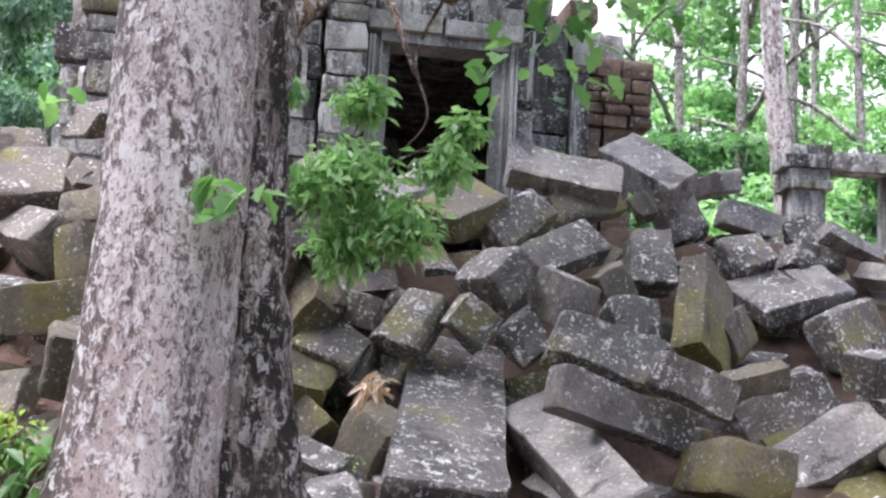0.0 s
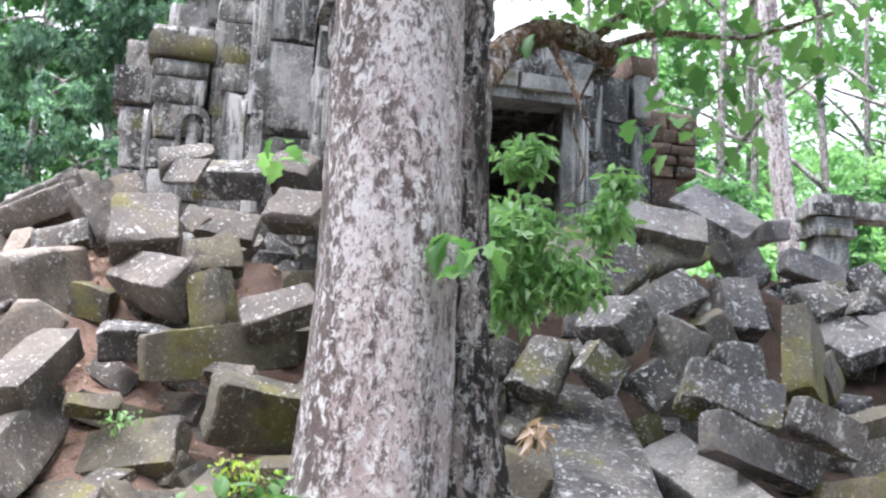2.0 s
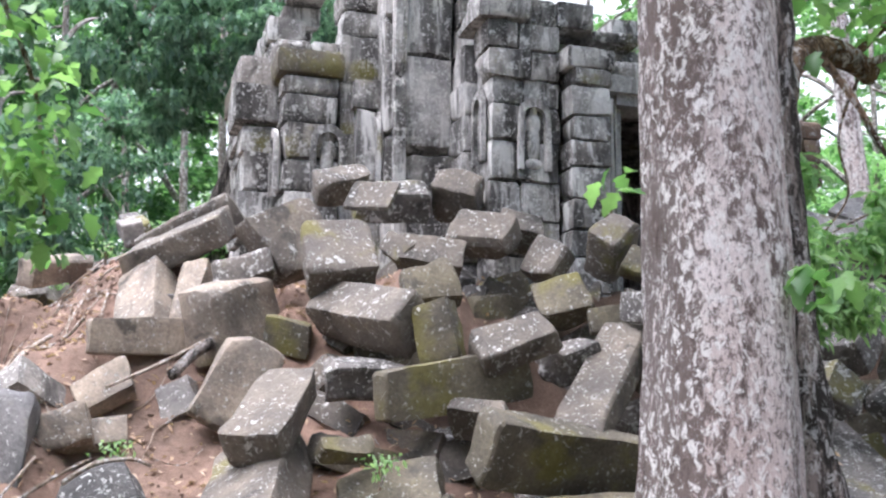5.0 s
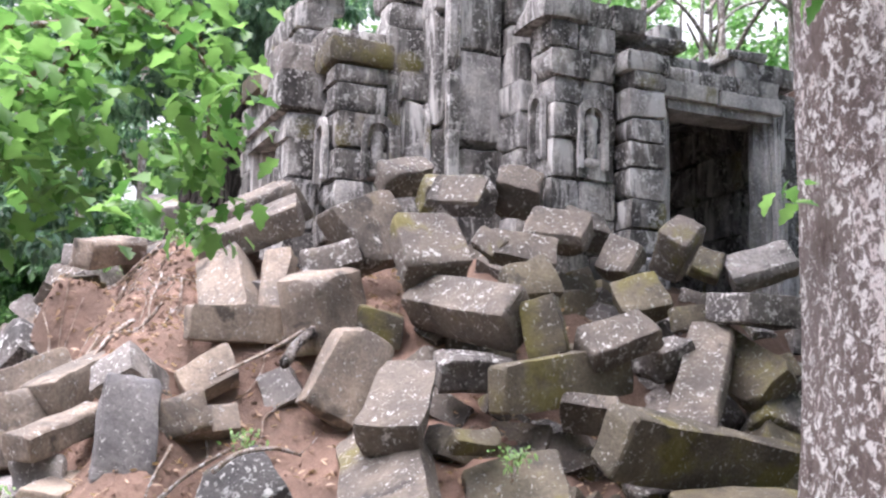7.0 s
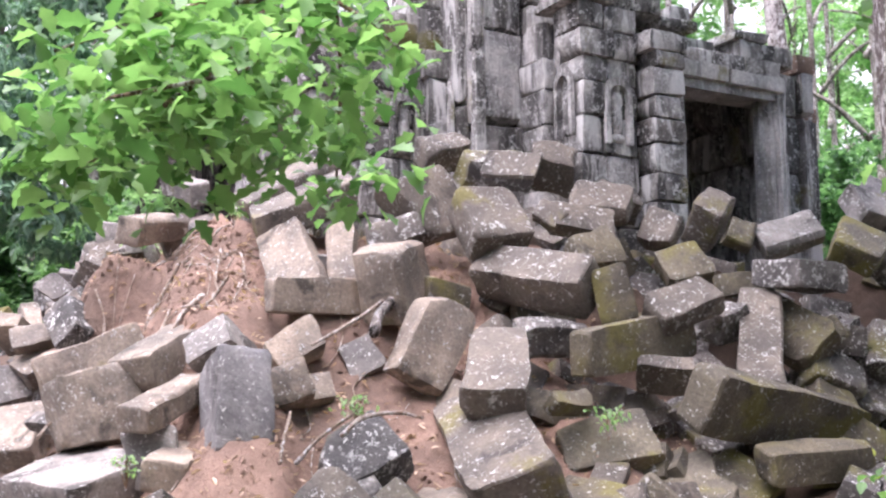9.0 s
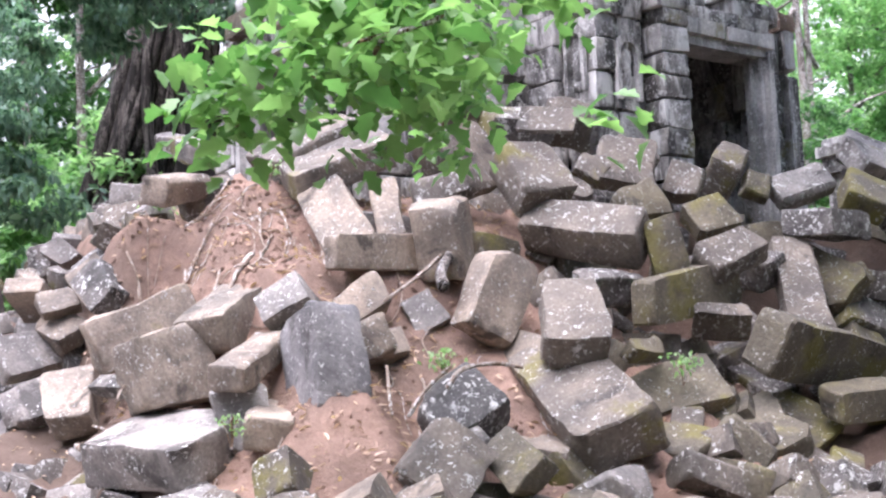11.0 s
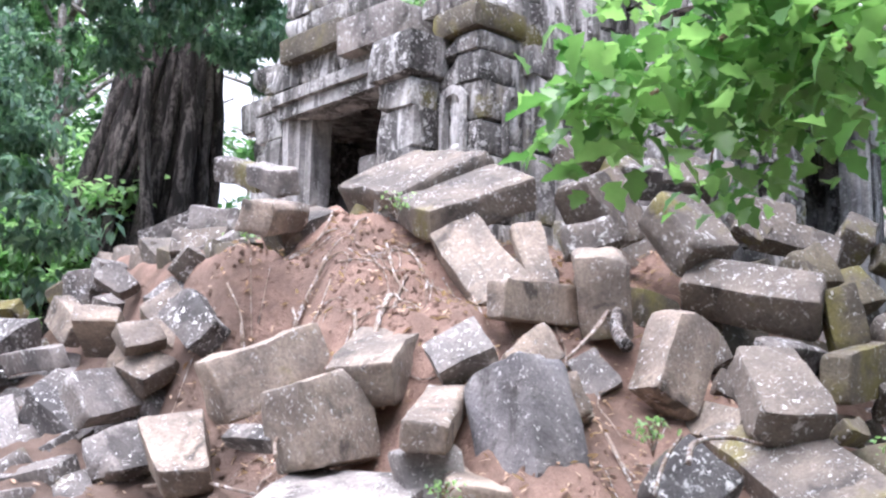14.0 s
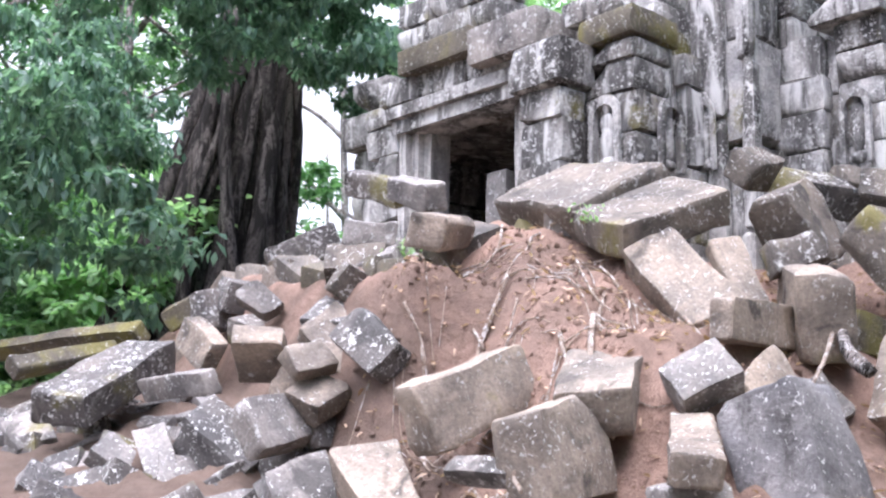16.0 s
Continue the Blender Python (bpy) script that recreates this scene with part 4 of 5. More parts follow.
def build_big_tree():
    """The pale tree that stands before the bank, with its dark fluted side and two limbs."""
    rng = random.Random(3)
    base = earth(-1.0, 7.4) - 0.2
    tree = thing("tree", "tall tree with pale pinkish flaking bark beside the rubble", "tree")
    bm = bmesh.new()
    rows, sides = 90, 56
    rings = []
    for k in range(rows + 1):
        z = base + (10.5 - base) * (k / rows) ** 1.25
        flare = math.exp(-(z - base) / 0.5)
        r = 0.405 + 0.09 * math.exp(-(z - base) / 2.2) + 0.16 * flare - 0.012 * max(0, z - 4)
        cx, cy = -1.02 + 0.035 * (z - 2.5) + 0.05 * math.sin(z * 0.9), 7.42 + 0.02 * (z - 2)
        ring = []
        for s in range(sides):
            a = 2 * math.pi * s / sides
            rib = 0.045 * math.sin(3 * a + 0.6) + 0.03 * math.sin(5 * a + 0.25 * z) + flare * (0.22 * math.sin(5 * a + 1.0) + 0.1 * math.sin(9 * a))
            p = Vector((math.cos(a), math.sin(a), 0))
            fine = 0.018 * noise.noise(Vector((p.x * 5, p.y * 5, z * 1.6))) + 0.012 * noise.noise(Vector((p.x * 14, p.y * 14, z * 6)))
            ring.append(bm.verts.new(Vector((cx, cy, z)) + p * (r * (1 + rib) + fine)))
        rings.append(ring)
    for a, b in zip(rings, rings[1:]):
        for s in range(sides):
            bm.faces.new((a[s], a[(s + 1) % sides], b[(s + 1) % sides], b[s]))
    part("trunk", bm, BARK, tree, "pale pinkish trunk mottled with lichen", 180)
    bm = bmesh.new()
    side = smooth_path([(-0.28, 7.62, base), (-0.45, 7.66, 1.3), (-0.52, 7.68, 2.2), (-0.55, 7.68, 3.2), (-0.56, 7.68, 4.3), (-0.6, 7.66, 6.0)], 8)
    tube(bm, side, [0.26 * math.exp(-k / 9) + 0.19 for k in range(len(side))], 18, 0.25, 4)
    part("side_stem", bm, DARKBARK, tree, "dark mossy stem grown against the trunk", 180)
    bm = bmesh.new()
    limb = smooth_path([(-0.75, 7.5, 3.35), (-0.5, 7.75, 3.75), (-0.22, 8.1, 4.22), (0.12, 8.35, 4.45), (0.45, 8.5, 4.42), (0.62, 8.6, 4.36)], 6)
    tube(bm, limb, [0.13 - 0.05 * k / len(limb) for k in range(len(limb))], 12, 0.35, 7)
    for ends in (((0.4, 8.5, 4.42), (0.75, 8.55, 4.75), (1.15, 8.6, 5.2), (1.5, 8.5, 5.9)), ((0.5, 8.5, 4.4), (0.95, 8.4, 4.52), (1.5, 8.2, 4.45), (2.1, 8.0, 4.6)), ((0.1, 8.3, 4.4), (0.25, 8.1, 4.0), (0.4, 8.0, 3.6))):
        line = smooth_path(ends, 5)
        tube(bm, line, [0.035 - 0.022 * k / len(line) for k in range(len(line))], 7, 0.2, 9)
    part("limb", bm, LIMB, tree, "bent brown limb", 180)
    bm = bmesh.new()
    over = smooth_path([(-1.0, 7.4, 5.6), (-2.2, 7.3, 6.7), (-3.8, 7.3, 6.6), (-5.0, 7.6, 5.6), (-5.5, 7.7, 4.5), (-6.0, 7.0, 3.55), (-6.5, 6.3, 2.95)], 7)
    tube(bm, over, [0.15 - 0.14 * (k / len(over)) ** 0.8 for k in range(len(over))], 9, 0.25, 5)
    twigs = (((-5.45, 7.7, 4.6), (-5.2, 8.2, 3.9), (-5.15, 8.5, 3.1)), ((-5.8, 7.3, 3.9), (-6.4, 6.8, 3.6), (-7.0, 6.4, 3.2)), ((-5.9, 7.1, 3.7), (-6.2, 7.4, 3.3), (-6.9, 7.3, 2.8)), ((-5.6, 7.6, 4.3), (-5.9, 7.9, 4.0), (-6.4, 7.9, 3.7)), ((-6.0, 7.0, 3.6), (-6.1, 6.4, 3.2), (-6.8, 5.9, 2.85)), ((-5.7, 7.5, 4.1), (-5.4, 7.1, 3.8), (-5.2, 6.8, 3.5)))
    for ends in twigs:
        line = smooth_path(ends, 5)
        tube(bm, line, [0.022 - 0.015 * k / len(line) for k in range(len(line))], 6, 0.2, 2)
    part("overhanging_branch", bm, LIMB, tree, "thin drooping branch", 180)
    # broad leaves of the drooping branch and of the right-hand limb
    leaves = [leaf_mesh("leaf", LEAF, ln, wd, bd) for ln, wd, bd in ((0.17, 0.12, 0.2), (0.2, 0.14, 0.35), (0.14, 0.1, 0.1), (0.18, 0.125, 0.5))]
    spots = []
    for ends in twigs:
        line = smooth_path(ends, 4)
        spots += [p + Vector([rng.gauss(0, 0.1) for _ in range(3)]) for p in line[1:]]
    spots += [p + Vector((0, 0, -0.05)) for p in over[-16:]]
    spots += [Vector((-6.3 + rng.gauss(0, 0.35), 6.7 + rng.gauss(0, 0.45), 3.1 + rng.gauss(0, 0.22))) for _ in range(30)]
    spots += [Vector((-6.95 + rng.gauss(0, 0.16), 7.15 + rng.gauss(0, 0.2), 2.9 + rng.gauss(0, 0.14))) for _ in range(9)]
    spots += [Vector((-5.4 + rng.gauss(0, 0.25), 8.1 + rng.gauss(0, 0.35), 3.6 + rng.gauss(0, 0.3))) for _ in range(10)]
    big_leaves(tree, leaves, spots, rng, 15, 0.12, 14, (0.55, 1.05), 1)
    spots = [(1.2, 8.2, 4.35), (1.45, 8.3, 4.2), (1.5, 8.6, 4.0), (1.7, 8.2, 4.4), (0.75, 8.5, 4.75), (1.1, 8.6, 5.15), (1.4, 8.5, 5.6), (1.9, 8.1, 4.55), (0.5, 8.3, 4.7), (0.3, 8.2, 4.85), (0.1, 8.2, 4.6), (0.9, 8.3, 5.0), (0.6, 8.1, 5.2), (0.2, 7.9, 5.1), (1.2, 8.3, 5.6), (2.1, 8.0, 4.7)]
    spots += [(1.3 + rng.gauss(0, 0.75), 8.3 + rng.gauss(0, 0.35), 5.25 + rng.gauss(0, 0.5)) for _ in range(36)]
    big_leaves(tree, leaves, spots, rng, 12, 0.17, 22, (0.7, 1.2), 2)
    big_leaves(tree, leaves, [(-0.62, 6.98, 2.62), (-0.5, 7.02, 2.5), (-0.42, 7.05, 2.62)], rng, 5, 0.06, 25, (1.0, 1.5))
    big_leaves(tree, leaves, [(-1.62, 7.25, 3.15), (-1.6, 6.92, 4.4), (-1.5, 6.9, 4.5)], rng, 7, 0.07, 20, (0.7, 1.0))
    # an unseen crown added high overhead, placed to shade the rubble
    high = bmesh.new()
    for k in range(150):
        c = Vector((rng.uniform(-3.0, 6.5), rng.uniform(4.0, 11.5), rng.uniform(9.2, 13.0))) if k < 40 else Vector((rng.uniform(-2.4, 3.6), rng.uniform(8.0, 12.0), rng.uniform(10.5, 13.5)))
        leaf_cloud(high, rng, c, (1.0, 1.0, 0.6), 90, 0.3, 0.16, 15, 0.2)
    part("crown", high, FOREST, tree, "unseen leafy crown added overhead to shade the rubble")
    # feathery sprays hanging behind the trunk
    bm = bmesh.new()
    for p, r, c in (((-0.05, 8.5, 3.0), 0.32, 700), ((0.0, 8.65, 3.6), 0.2, 330), ((0.35, 8.5, 2.7), 0.25, 420), ((-0.05, 8.5, 2.55), 0.26, 420), ((0.6, 8.6, 3.15), 0.2, 260), ((-0.25, 8.2, 2.9), 0.2, 240), ((0.72, 8.7, 3.45), 0.14, 160), ((-0.45, 8.0, 3.5), 0.12, 90)):
        leaf_cloud(bm, rng, p, (r * 1.2, r, r), c, 0.115, 0.05, 35, 0.2)
    part("spray", bm, FERNY, tree, "feathery pale green sprays")
    bm = bmesh.new()
    for ends in (((-0.55, 7.75, 2.2), (-0.3, 8.2, 2.7), (0.0, 8.6, 3.0), (0.3, 8.7, 3.2), (0.7, 8.7, 3.4)), ((-0.2, 8.3, 2.8), (-0.05, 8.6, 3.3), (0.0, 8.65, 3.7)), ((0.0, 8.6, 3.0), (0.2, 8.6, 2.8), (0.35, 8.5, 2.5)), ((-0.55, 7.7, 2.3), (-0.52, 7.3, 2.5), (-0.55, 7.02, 2.58)), ((0.55, 8.6, 4.4), (0.35, 8.6, 3.9), (0.45, 8.7, 3.5), (0.25, 8.7, 3.2))):
        line = smooth_path(ends, 5)
        tube(bm, line, [0.014 - 0.008 * k / len(line) for k in range(len(line))], 5)
    part("twig", bm, LIMB, tree, "", 180)


build_big_tree()


def shrub(at, size, leaves, material, label, seed, width=0.5, name="shrub"):
    rng = random.Random(seed)
    s = thing(name, label, "plant", at=at)
    bm = bmesh.new()
    for _ in range(6):
        tip = Vector((rng.gauss(0, size * 0.4), rng.gauss(0, size * 0.4), size * rng.uniform(0.5, 1.0)))
        tube(bm, smooth_path([(0, 0, -0.1), tip * 0.5 + Vector((0, 0, size * 0.15)), tip], 3), [0.012 * size / 0.4] * 4 + [0.006] * 3, 5)
    part("stem", bm, LIMB, s)
    bm = bmesh.new()
    for _ in range(leaves):
        p = Vector((rng.gauss(0, size * 0.38), rng.gauss(0, size * 0.38), size * rng.uniform(0.1, 1.05)))
        leaf_shape(bm, Matrix.Translation(p) @ random_turn(rng, 20, 40), size * 0.34 * rng.uniform(0.6, 1.2), size * 0.34 * width * rng.uniform(0.7, 1.1))
    part("foliage", bm, material, s)


shrub((-1.68, 7.22, 0.78), 0.42, 70, LEAF, "green shrub growing at the foot of the trunk", 1, 0.6)
shrub((-1.74, 7.15, 1.08), 0.22, 60, YOUNG, "yellow-green young shoots above the shrub", 2, 0.5)
shrub((-4.75, 9.5, 1.55), 0.16, 60, FERNY, "small green seedling between blocks", 3)
shrub((-2.9, 9.1, 1.45), 0.17, 60, FERNY, "small green seedling on a mossy block", 4)
shrub((-5.35, 10.9, 2.1), 0.16, 50, FERNY, "small green weed beside a squared block", 5)
shrub((-6.4, 9.4, 1.15), 0.14, 40, FERNY, "small green weed in the red earth", 6)
shrub((-5.3, 12.0, 3.45), 0.14, 40, FERNY, "tuft of weeds on the bank", 7)
shrub((-6.0, 13.6, 3.3), 0.2, 70, FERNY, "pale grassy weeds on a slab", 8)
shrub((0.05, 8.6, 1.0), 0.12, 40, FERNY, "small weed between grey blocks", 9)


def root(points, r0, r1, label="thin pale root creeping over the red earth", material=ROOT):
    if points[0][1] > 10.8 and points[0][0] < -4.6:
        points = [(x, y, min(max(z, earth(x, y) + 0.01), earth(x, y) + 0.1)) for x, y, z in points]
    line = smooth_path(points, 7)
    bm = bmesh.new()
    tube(bm, line, [r0 + (r1 - r0) * k / (len(line) - 1) for k in range(len(line))], 8, 0.35, r0 * 100)
    me = mesh_from(bm, "root", material, 180)
    tagged(new("root", me), label, "root", "roots on the bank")


# roots begin
root(((-4.16, 11.04, 3.01), (-4.06, 10.89, 2.88), (-4.07, 10.69, 2.65), (-4.33, 10.38, 2.40), (-4.45, 10.11, 2.22)), 0.035, 0.050, "thick grey root lying between blocks", DARKBARK)
root(((-4.02, 10.73, 2.70), (-4.47, 10.43, 2.39), (-4.95, 10.14, 2.12)), 0.020, 0.012)
root(((-5.74, 12.37, 3.08), (-6.02, 12.33, 2.79), (-6.20, 12.13, 2.54), (-6.42, 11.90, 2.26)), 0.020, 0.015)
root(((-5.45, 12.89, 3.70), (-5.66, 12.65, 3.31), (-5.83, 12.63, 3.11)), 0.012, 0.008)
root(((-5.64, 11.47, 2.72), (-5.85, 11.24, 2.44), (-6.04, 11.02, 2.22)), 0.025, 0.015)
root(((-5.92, 11.50, 2.50), (-6.03, 11.26, 2.32), (-6.09, 11.00, 2.18)), 0.015, 0.010)
root(((-7.14, 11.33, 1.57), (-7.10, 10.99, 1.48), (-7.04, 10.60, 1.42), (-6.90, 10.51, 1.48)), 0.030, 0.020)
root(((-7.24, 12.19, 1.85), (-7.22, 11.90, 1.72), (-7.04, 11.85, 1.78), (-6.89, 11.89, 1.89)), 0.015, 0.010)
root(((-6.98, 10.45, 1.42), (-6.90, 10.63, 1.52), (-6.73, 10.73, 1.65)), 0.015, 0.010)
root(((-5.42, 11.95, 3.18), (-5.51, 11.63, 2.91), (-5.51, 11.44, 2.81)), 0.012, 0.008)
root(((-5.35, 8.79, 1.23), (-5.18, 8.92, 1.38), (-5.01, 9.03, 1.49), (-4.87, 9.10, 1.57)), 0.015, 0.010)
root(((-5.28, 9.32, 1.58), (-5.40, 8.99, 1.35), (-5.44, 8.86, 1.23)), 0.012, 0.008)
root(((-5.01, 8.88, 1.41), (-4.84, 9.01, 1.53), (-4.60, 8.98, 1.57), (-4.44, 8.84, 1.53)), 0.020, 0.012)
root(((-5.12, 11.12, 2.65), (-5.16, 10.97, 2.49), (-5.15, 10.85, 2.39)), 0.012, 0.010)
root(((-5.72, 11.26, 2.41), (-5.56, 11.52, 2.58), (-5.40, 11.65, 2.75)), 0.020, 0.012)
root(((-7.02, 11.68, 1.69), (-6.81, 10.81, 1.54), (-6.68, 10.80, 1.58), (-6.52, 10.63, 1.62)), 0.012, 0.010)
root(((-6.06, 12.22, 2.64), (-5.82, 13.07, 3.07), (-5.61, 12.94, 3.18), (-5.47, 12.74, 3.27)), 0.012, 0.008)
# roots end


def build_rootlets():
    """The tangle of fine roots that hangs out of the bare bank."""
    rng = random.Random(31)
    for _ in range(96):
        x, y = (rng.uniform(-6.75, -5.0), rng.uniform(11.2, 12.9)) if rng.random() < 0.6 else (rng.uniform(-6.6, -2.2), rng.uniform(8.9, 11.6))
        pts, a = [], rng.uniform(-2.6, -0.5)
        for _ in range(4):
            pts.append((x, y, earth(x, y) + rng.uniform(0.0, 0.05)))
            a += rng.uniform(-0.7, 0.7)
            x, y = x + 0.16 * math.cos(a), y + 0.16 * math.sin(a)
        root(pts, rng.uniform(0.005, 0.011), 0.003, "fine pale rootlet hanging from the red bank")


build_rootlets()


def build_clods():
    """Crumbled clods and pebbles on the bare earth."""
    rng = random.Random(44)
    bm = bmesh.new()
    for _ in range(1300):
        x, y = (rng.uniform(-6.9, -4.6), rng.uniform(11.0, 13.0)) if rng.random() < 0.5 else (rng.uniform(-7.2, -2.6), rng.uniform(8.2, 12.0))
        r = rng.uniform(0.008, 0.03) * rng.uniform(0.6, 1.2)
        piece = bmesh.ops.create_icosphere(bm, subdivisions=1, radius=r)["verts"]
        for v in piece:
            v.co *= rng.uniform(0.7, 1.25)
        bmesh.ops.transform(bm, matrix=Matrix.Translation((x, y, earth(x, y) + r * 0.05)) @ random_turn(rng, 0, 90) @ Matrix.Diagonal((1.3, 1, 0.7, 1)), verts=piece)
    tagged(new("clods", mesh_from(bm, "clods", EARTH)), "crumbled clods of red earth on the bank", "earth", kind="stuff")


build_clods()


def build_litter():
    """Dry leaves strewn on the bank."""
    rng = random.Random(8)
    bm = bmesh.new()
    for _ in range(5200):
        x, y = rng.uniform(-8.5, -1.5), rng.uniform(8.0, 13.0)
        if rng.random() > 0.25 and not (-6.8 < x < -1.8):
            continue
        m = Matrix.Translation((x, y, earth(x, y) + 0.015)) @ random_turn(rng, 0, 35)
        leaf_shape(bm, m, rng.uniform(0.04, 0.1), rng.uniform(0.015, 0.035), rng.uniform(-0.2, 0.5))
    tagged(new("leaf_litter", mesh_from(bm, "leaf_litter", LITTER)), "dry brown leaves strewn over red earth", "litter", kind="stuff")
    frond = thing("dry_frond", "curled dry palm frond caught among grey blocks", "litter", at=(0.16, 8.78, 1.62))
    for _ in range(40):
        bm = bmesh.new()
        m = Matrix.Translation((rng.gauss(0, 0.05), rng.gauss(0, 0.04), rng.gauss(0, 0.05))) @ random_turn(rng, 30, 60)
        leaf_shape(bm, m, rng.uniform(0.1, 0.2), rng.uniform(0.02, 0.045), rng.uniform(-0.3, 0.8))
        part("leaflet", bm, LITTER, frond)


build_litter()


def crown_mesh(name, material, rng, radius, clumps, per, leaf, droop=15):
    bm = bmesh.new()
    for _ in range(clumps):
        d = Vector([rng.gauss(0, 1) for _ in range(3)]).normalized() * rng.uniform(0.35, 1.0) ** 0.6
        c = (d.x * radius[0], d.y * radius[1], d.z * radius[2])
        r = rng.uniform(0.16, 0.34) * radius[0]
        leaf_cloud(bm, rng, c, (r, r, r * 0.6), per, leaf, leaf * 0.5, droop, 0.2)
    return mesh_from(bm, name, material)


def build_forest():
    rng = random.Random(12)
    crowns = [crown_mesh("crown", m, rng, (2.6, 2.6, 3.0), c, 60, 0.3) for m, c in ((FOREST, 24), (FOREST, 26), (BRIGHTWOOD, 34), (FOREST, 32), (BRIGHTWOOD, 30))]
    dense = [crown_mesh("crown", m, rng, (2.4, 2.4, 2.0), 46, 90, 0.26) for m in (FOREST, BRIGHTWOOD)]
    slim = bark_material("grey_forest_bark", (0.33, 0.3, 0.26), (0.45, 0.41, 0.36), (0.14, 0.12, 0.1), 0.05, lichen=0.5)
    trunks = []
    for k in range(3):
        bm = bmesh.new()
        line = smooth_path([(0, 0, -1), (0.1 * k, 0.1, 3), (-0.2 + 0.2 * k, 0.2, 7), (0.1, 0.1, 12)], 5)
        tube(bm, line, [0.12 - 0.08 * j / len(line) for j in range(len(line))], 9, 0.2, k)
        for j in range(4):
            a = rng.uniform(0, 6.28)
            z = 4 + 1.8 * j
            line = smooth_path([(0, 0, z), (math.cos(a) * 0.9, math.sin(a) * 0.9, z + 0.8), (math.cos(a) * 2.2, math.sin(a) * 2.2, z + 1.3)], 4)
            tube(bm, line, [0.07 - 0.05 * i / len(line) for i in range(len(line))], 6)
        trunks.append(mesh_from(bm, "trunk", slim, 180))

    def tree(x, y, crown_list, heights, scale, label):
        t = thing("forest_tree", label, "tree", "trees behind the ruin", at=(x, y, earth(x, y)))
        t.rotation_euler = (0, 0, rng.uniform(0, 6.28))
        ob = new("trunk", rng.choice(trunks))
        ob.parent = t
        for z in heights:
            c = new("crown", rng.choice(crown_list))
            c.parent = t
            s = scale * rng.uniform(0.8, 1.2)
            c.matrix_basis = pose(rng.gauss(0, 0.9), rng.gauss(0, 0.9), z, 0, 0, rng.uniform(0, 360)) @ Matrix.Diagonal((s, s, s, 1))

    # a wall of dark green behind the tower's left, haze-paled trees to its right
    for k in range(27):
        x = -26 + 2.3 * k + rng.uniform(-0.6, 0.6)
        y = 29 + rng.uniform(-2, 6) + (4 if x > 6 else 0)
        gap = -2.2 < x < 4.5
        hole = 7.0 < x < 11.5 or 15.0 < x < 20.0
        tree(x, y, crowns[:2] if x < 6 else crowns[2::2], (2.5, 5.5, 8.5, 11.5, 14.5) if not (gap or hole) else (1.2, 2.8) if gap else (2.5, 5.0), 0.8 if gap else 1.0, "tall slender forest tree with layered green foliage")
    for k in range(18):
        x = -30 + 4.0 * k + rng.uniform(-1, 1)
        y = 44 + rng.uniform(-4, 8)
        tall = (3, 7, 11, 15) if not (12 < x < 28 or 0 < x < 10) else (2, 4)
        tree(x, y, crowns, tall, 1.35, "distant tall forest tree")
    for k in range(22):
        x = 4 + 1.3 * k + rng.uniform(-0.4, 0.4)
        y = 22 + rng.uniform(-2, 5)
        tree(x, y, dense, (0.8, 2.4), 0.8, "leafy understorey tree behind the rubble")
    for k in range(15):
        x = 5.5 + 1.7 * k + rng.uniform(-0.6, 0.6)
        y = 27 + rng.uniform(-1.5, 5)
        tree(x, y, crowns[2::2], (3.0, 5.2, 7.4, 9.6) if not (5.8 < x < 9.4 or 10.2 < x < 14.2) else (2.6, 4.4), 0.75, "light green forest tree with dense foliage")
    # unseen trees added behind the viewpoint to keep light off the stones' fronts
    for k in range(26):
        a = radians(180 + 14 + 152 * k / 25)
        r = 17 + rng.uniform(-2, 5)
        tree(-5 + r * math.cos(a), 3 + r * math.sin(a), crowns[:2], (2.5, 5.5, 8.5, 11.5), 1.1, "tall unseen forest tree added across the path to block light")
    for k in range(12):
        tree(-16 + 1.1 * k, 24.5 + rng.uniform(-2, 2), dense, (0.6, 1.8), 0.7, "leafy understorey tree behind the ruin")


build_forest()


def build_far_trunk():
    t = thing("slender_tree", "slender pale-barked tree leaning beyond the rubble", "tree", at=(5.2, 18.0, 0))
    bm = bmesh.new()
    line = smooth_path([(0.0, 0, 2.0), (-0.1, 0, 4.5), (-0.35, 0, 7.0), (-0.5, 0, 10.0), (-0.4, 0, 14.0)], 6)
    tube(bm, line, [0.2 - 0.07 * k / len(line) for k in range(len(line))], 10, 0.2, 3)
    part("trunk", bm, BARK, t, "", 180)


build_far_trunk()


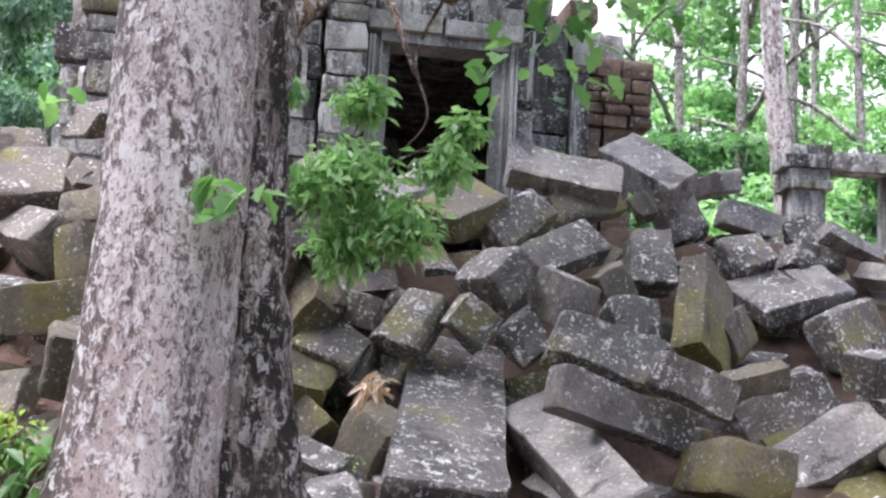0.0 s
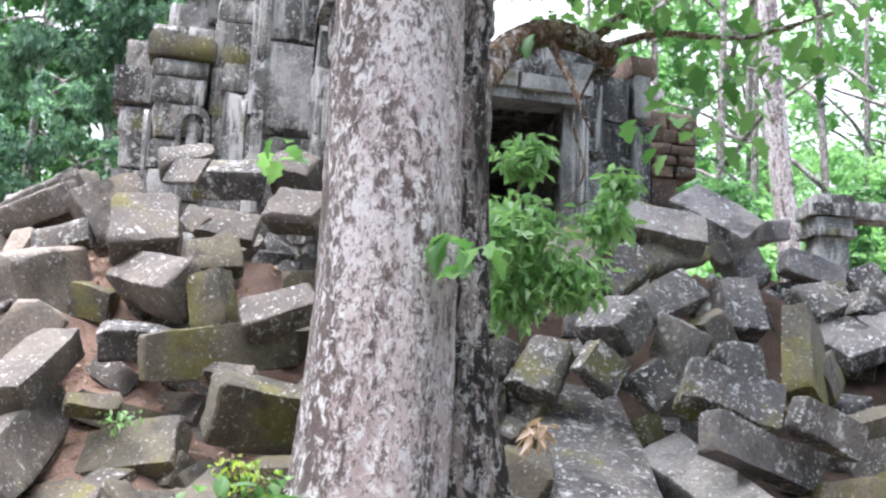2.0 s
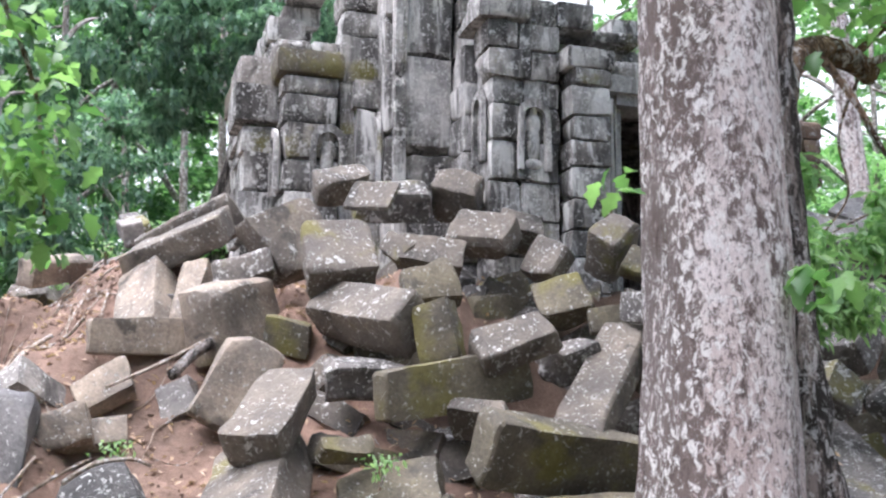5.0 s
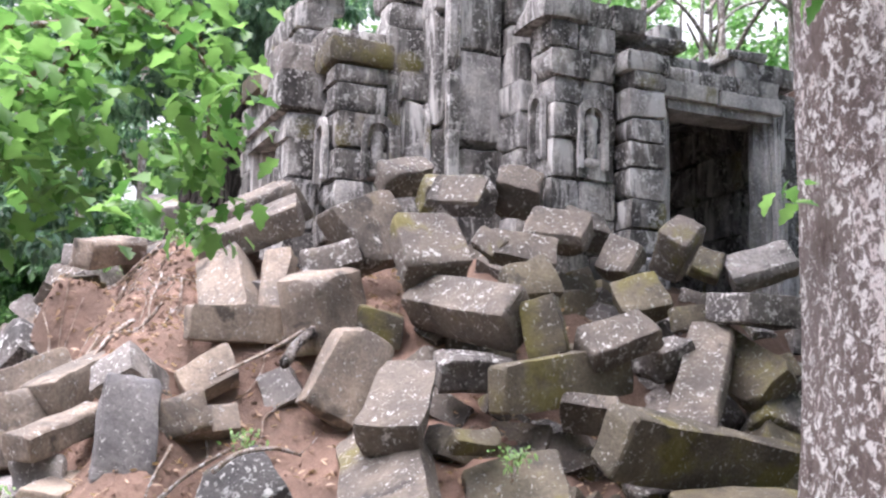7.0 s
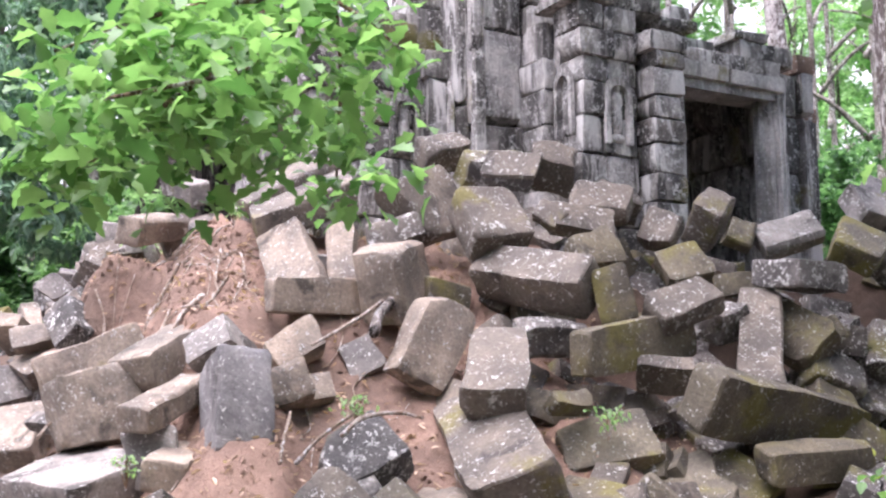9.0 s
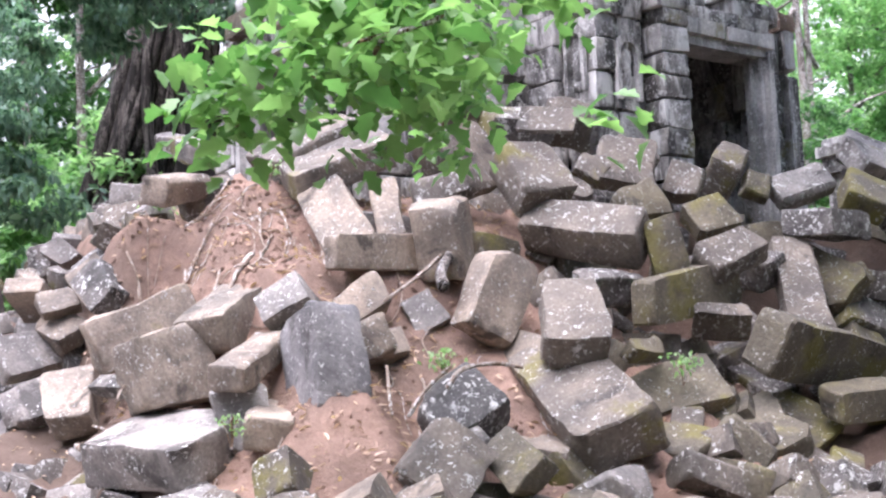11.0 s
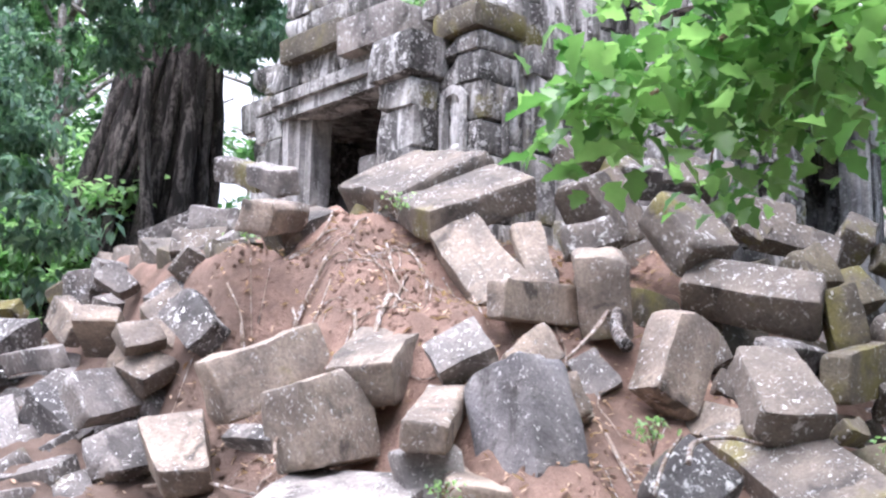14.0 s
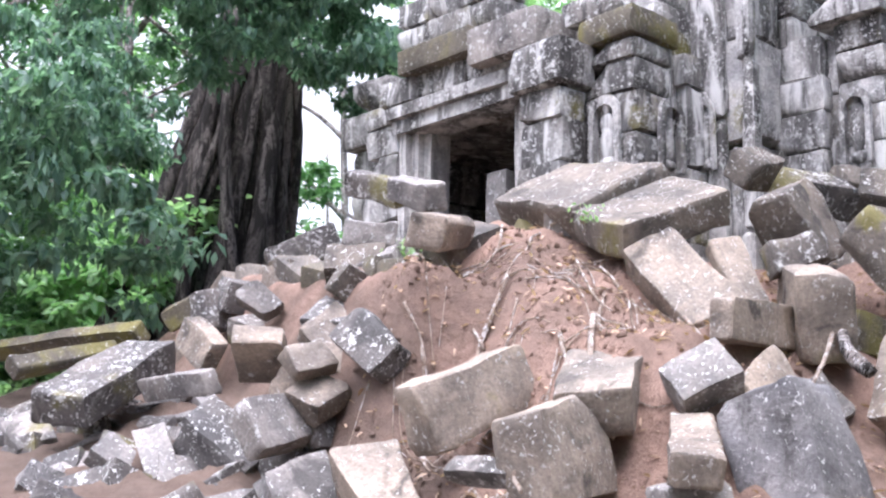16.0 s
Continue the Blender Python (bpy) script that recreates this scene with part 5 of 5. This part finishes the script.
def build_fig():
    """The strangler fig at the end of the bank: a cage of hanging roots and a heavy dark crown."""
    rng = random.Random(17)
    at = (-4.4, 22.2)
    z0 = earth(*at) - 0.4
    t = thing("fig_tree", "huge strangler fig with a dark cage of hanging roots", "tree", at=(*at, 0))
    for k in range(34):
        a = rng.uniform(0, 2 * math.pi)
        low, high = rng.uniform(0.6, 1.75), rng.uniform(0.1, 0.42)
        swing = rng.uniform(-2.0, 2.6)
        pts = []
        for s in (0, 0.2, 0.45, 0.7, 1.0):
            r = low + (high - low) * s ** 0.75
            b = a + swing * s
            pts.append((math.cos(b) * r - 0.35 + 1.25 * s ** 0.8, math.sin(b) * r * 0.7, z0 + (10.5 - z0) * s))
        bm = bmesh.new()
        line, thick = smooth_path(pts, 6), rng.uniform(0.05, 0.15)
        tube(bm, line, [thick * (1 + 0.7 * math.exp(-j / 4)) for j in range(len(line))], 8, 0.35, k)
        part("aerial_root", bm, FIGBARK, t, "", 180)
    bm = bmesh.new()
    line = smooth_path([(-0.1, 0.2, z0), (0.2, 0.2, 4.5), (0.6, 0.1, 7), (0.85, 0, 11)], 5)
    tube(bm, line, [0.62 - 0.32 * j / len(line) for j in range(len(line))], 14, 0.3)
    part("trunk", bm, FIGBARK, t, "", 180)
    meshes = [crown_mesh("crown", FIGLEAF, rng, (1.2, 1.2, 0.95), 22, 80, 0.15, 45) for _ in range(3)]
    for p in ((-3.0, -3.5, 6.0), (-3.1, -3.6, 4.4), (-3.4, -4.3, 5.3), (-1.4, -2.4, 7.9), (0.9, -2.2, 8.3), (1.8, -1.4, 8.0), (2.0, -1.7, 8.6), (1.1, -2.3, 8.4), (-0.2, -3.0, 8.5), (-2.2, -3.3, 7.9), (-2.9, -3.4, 8.4), (-1.0, -2.9, 8.9), (-4.0, -4.3, 5.7), (-3.9, -4.0, 4.7), (0.4, -2.5, 9.4), (-1.9, -2.6, 7.2), (-3.2, 1.5, 5.6), (-4.5, 0.5, 6.6), (-2.8, 1.0, 7.6), (-5.2, -0.5, 5.2), (-4.2, 2.0, 4.6), (-5.6, 1.0, 7.0), (-6.2, -1.0, 6.2)):
        c = new("crown", rng.choice(meshes))
        c.parent = t
        s = rng.uniform(0.85, 1.25)
        c.matrix_basis = pose(*p, 0, 0, rng.uniform(0, 360)) @ Matrix.Diagonal((s, s, s, 1))
    bush = crown_mesh("crown", BRIGHTWOOD, rng, (0.5, 0.5, 0.55), 16, 60, 0.13)
    for p, s in (((-5.95, 21.9), 1.5), ((-5.5, 22.2), 1.2), ((-6.35, 21.5), 0.9)):
        b = thing("bush", "bright green bush beside the fig", "bush", at=(*p, earth(*p)))
        ob = new("foliage", bush)
        ob.parent = b
        ob.matrix_basis = pose(0, 0, 0.55 * s, 0, 0, 60 * s) @ Matrix.Diagonal((s, s, 1.25 * s, 1))


build_fig()
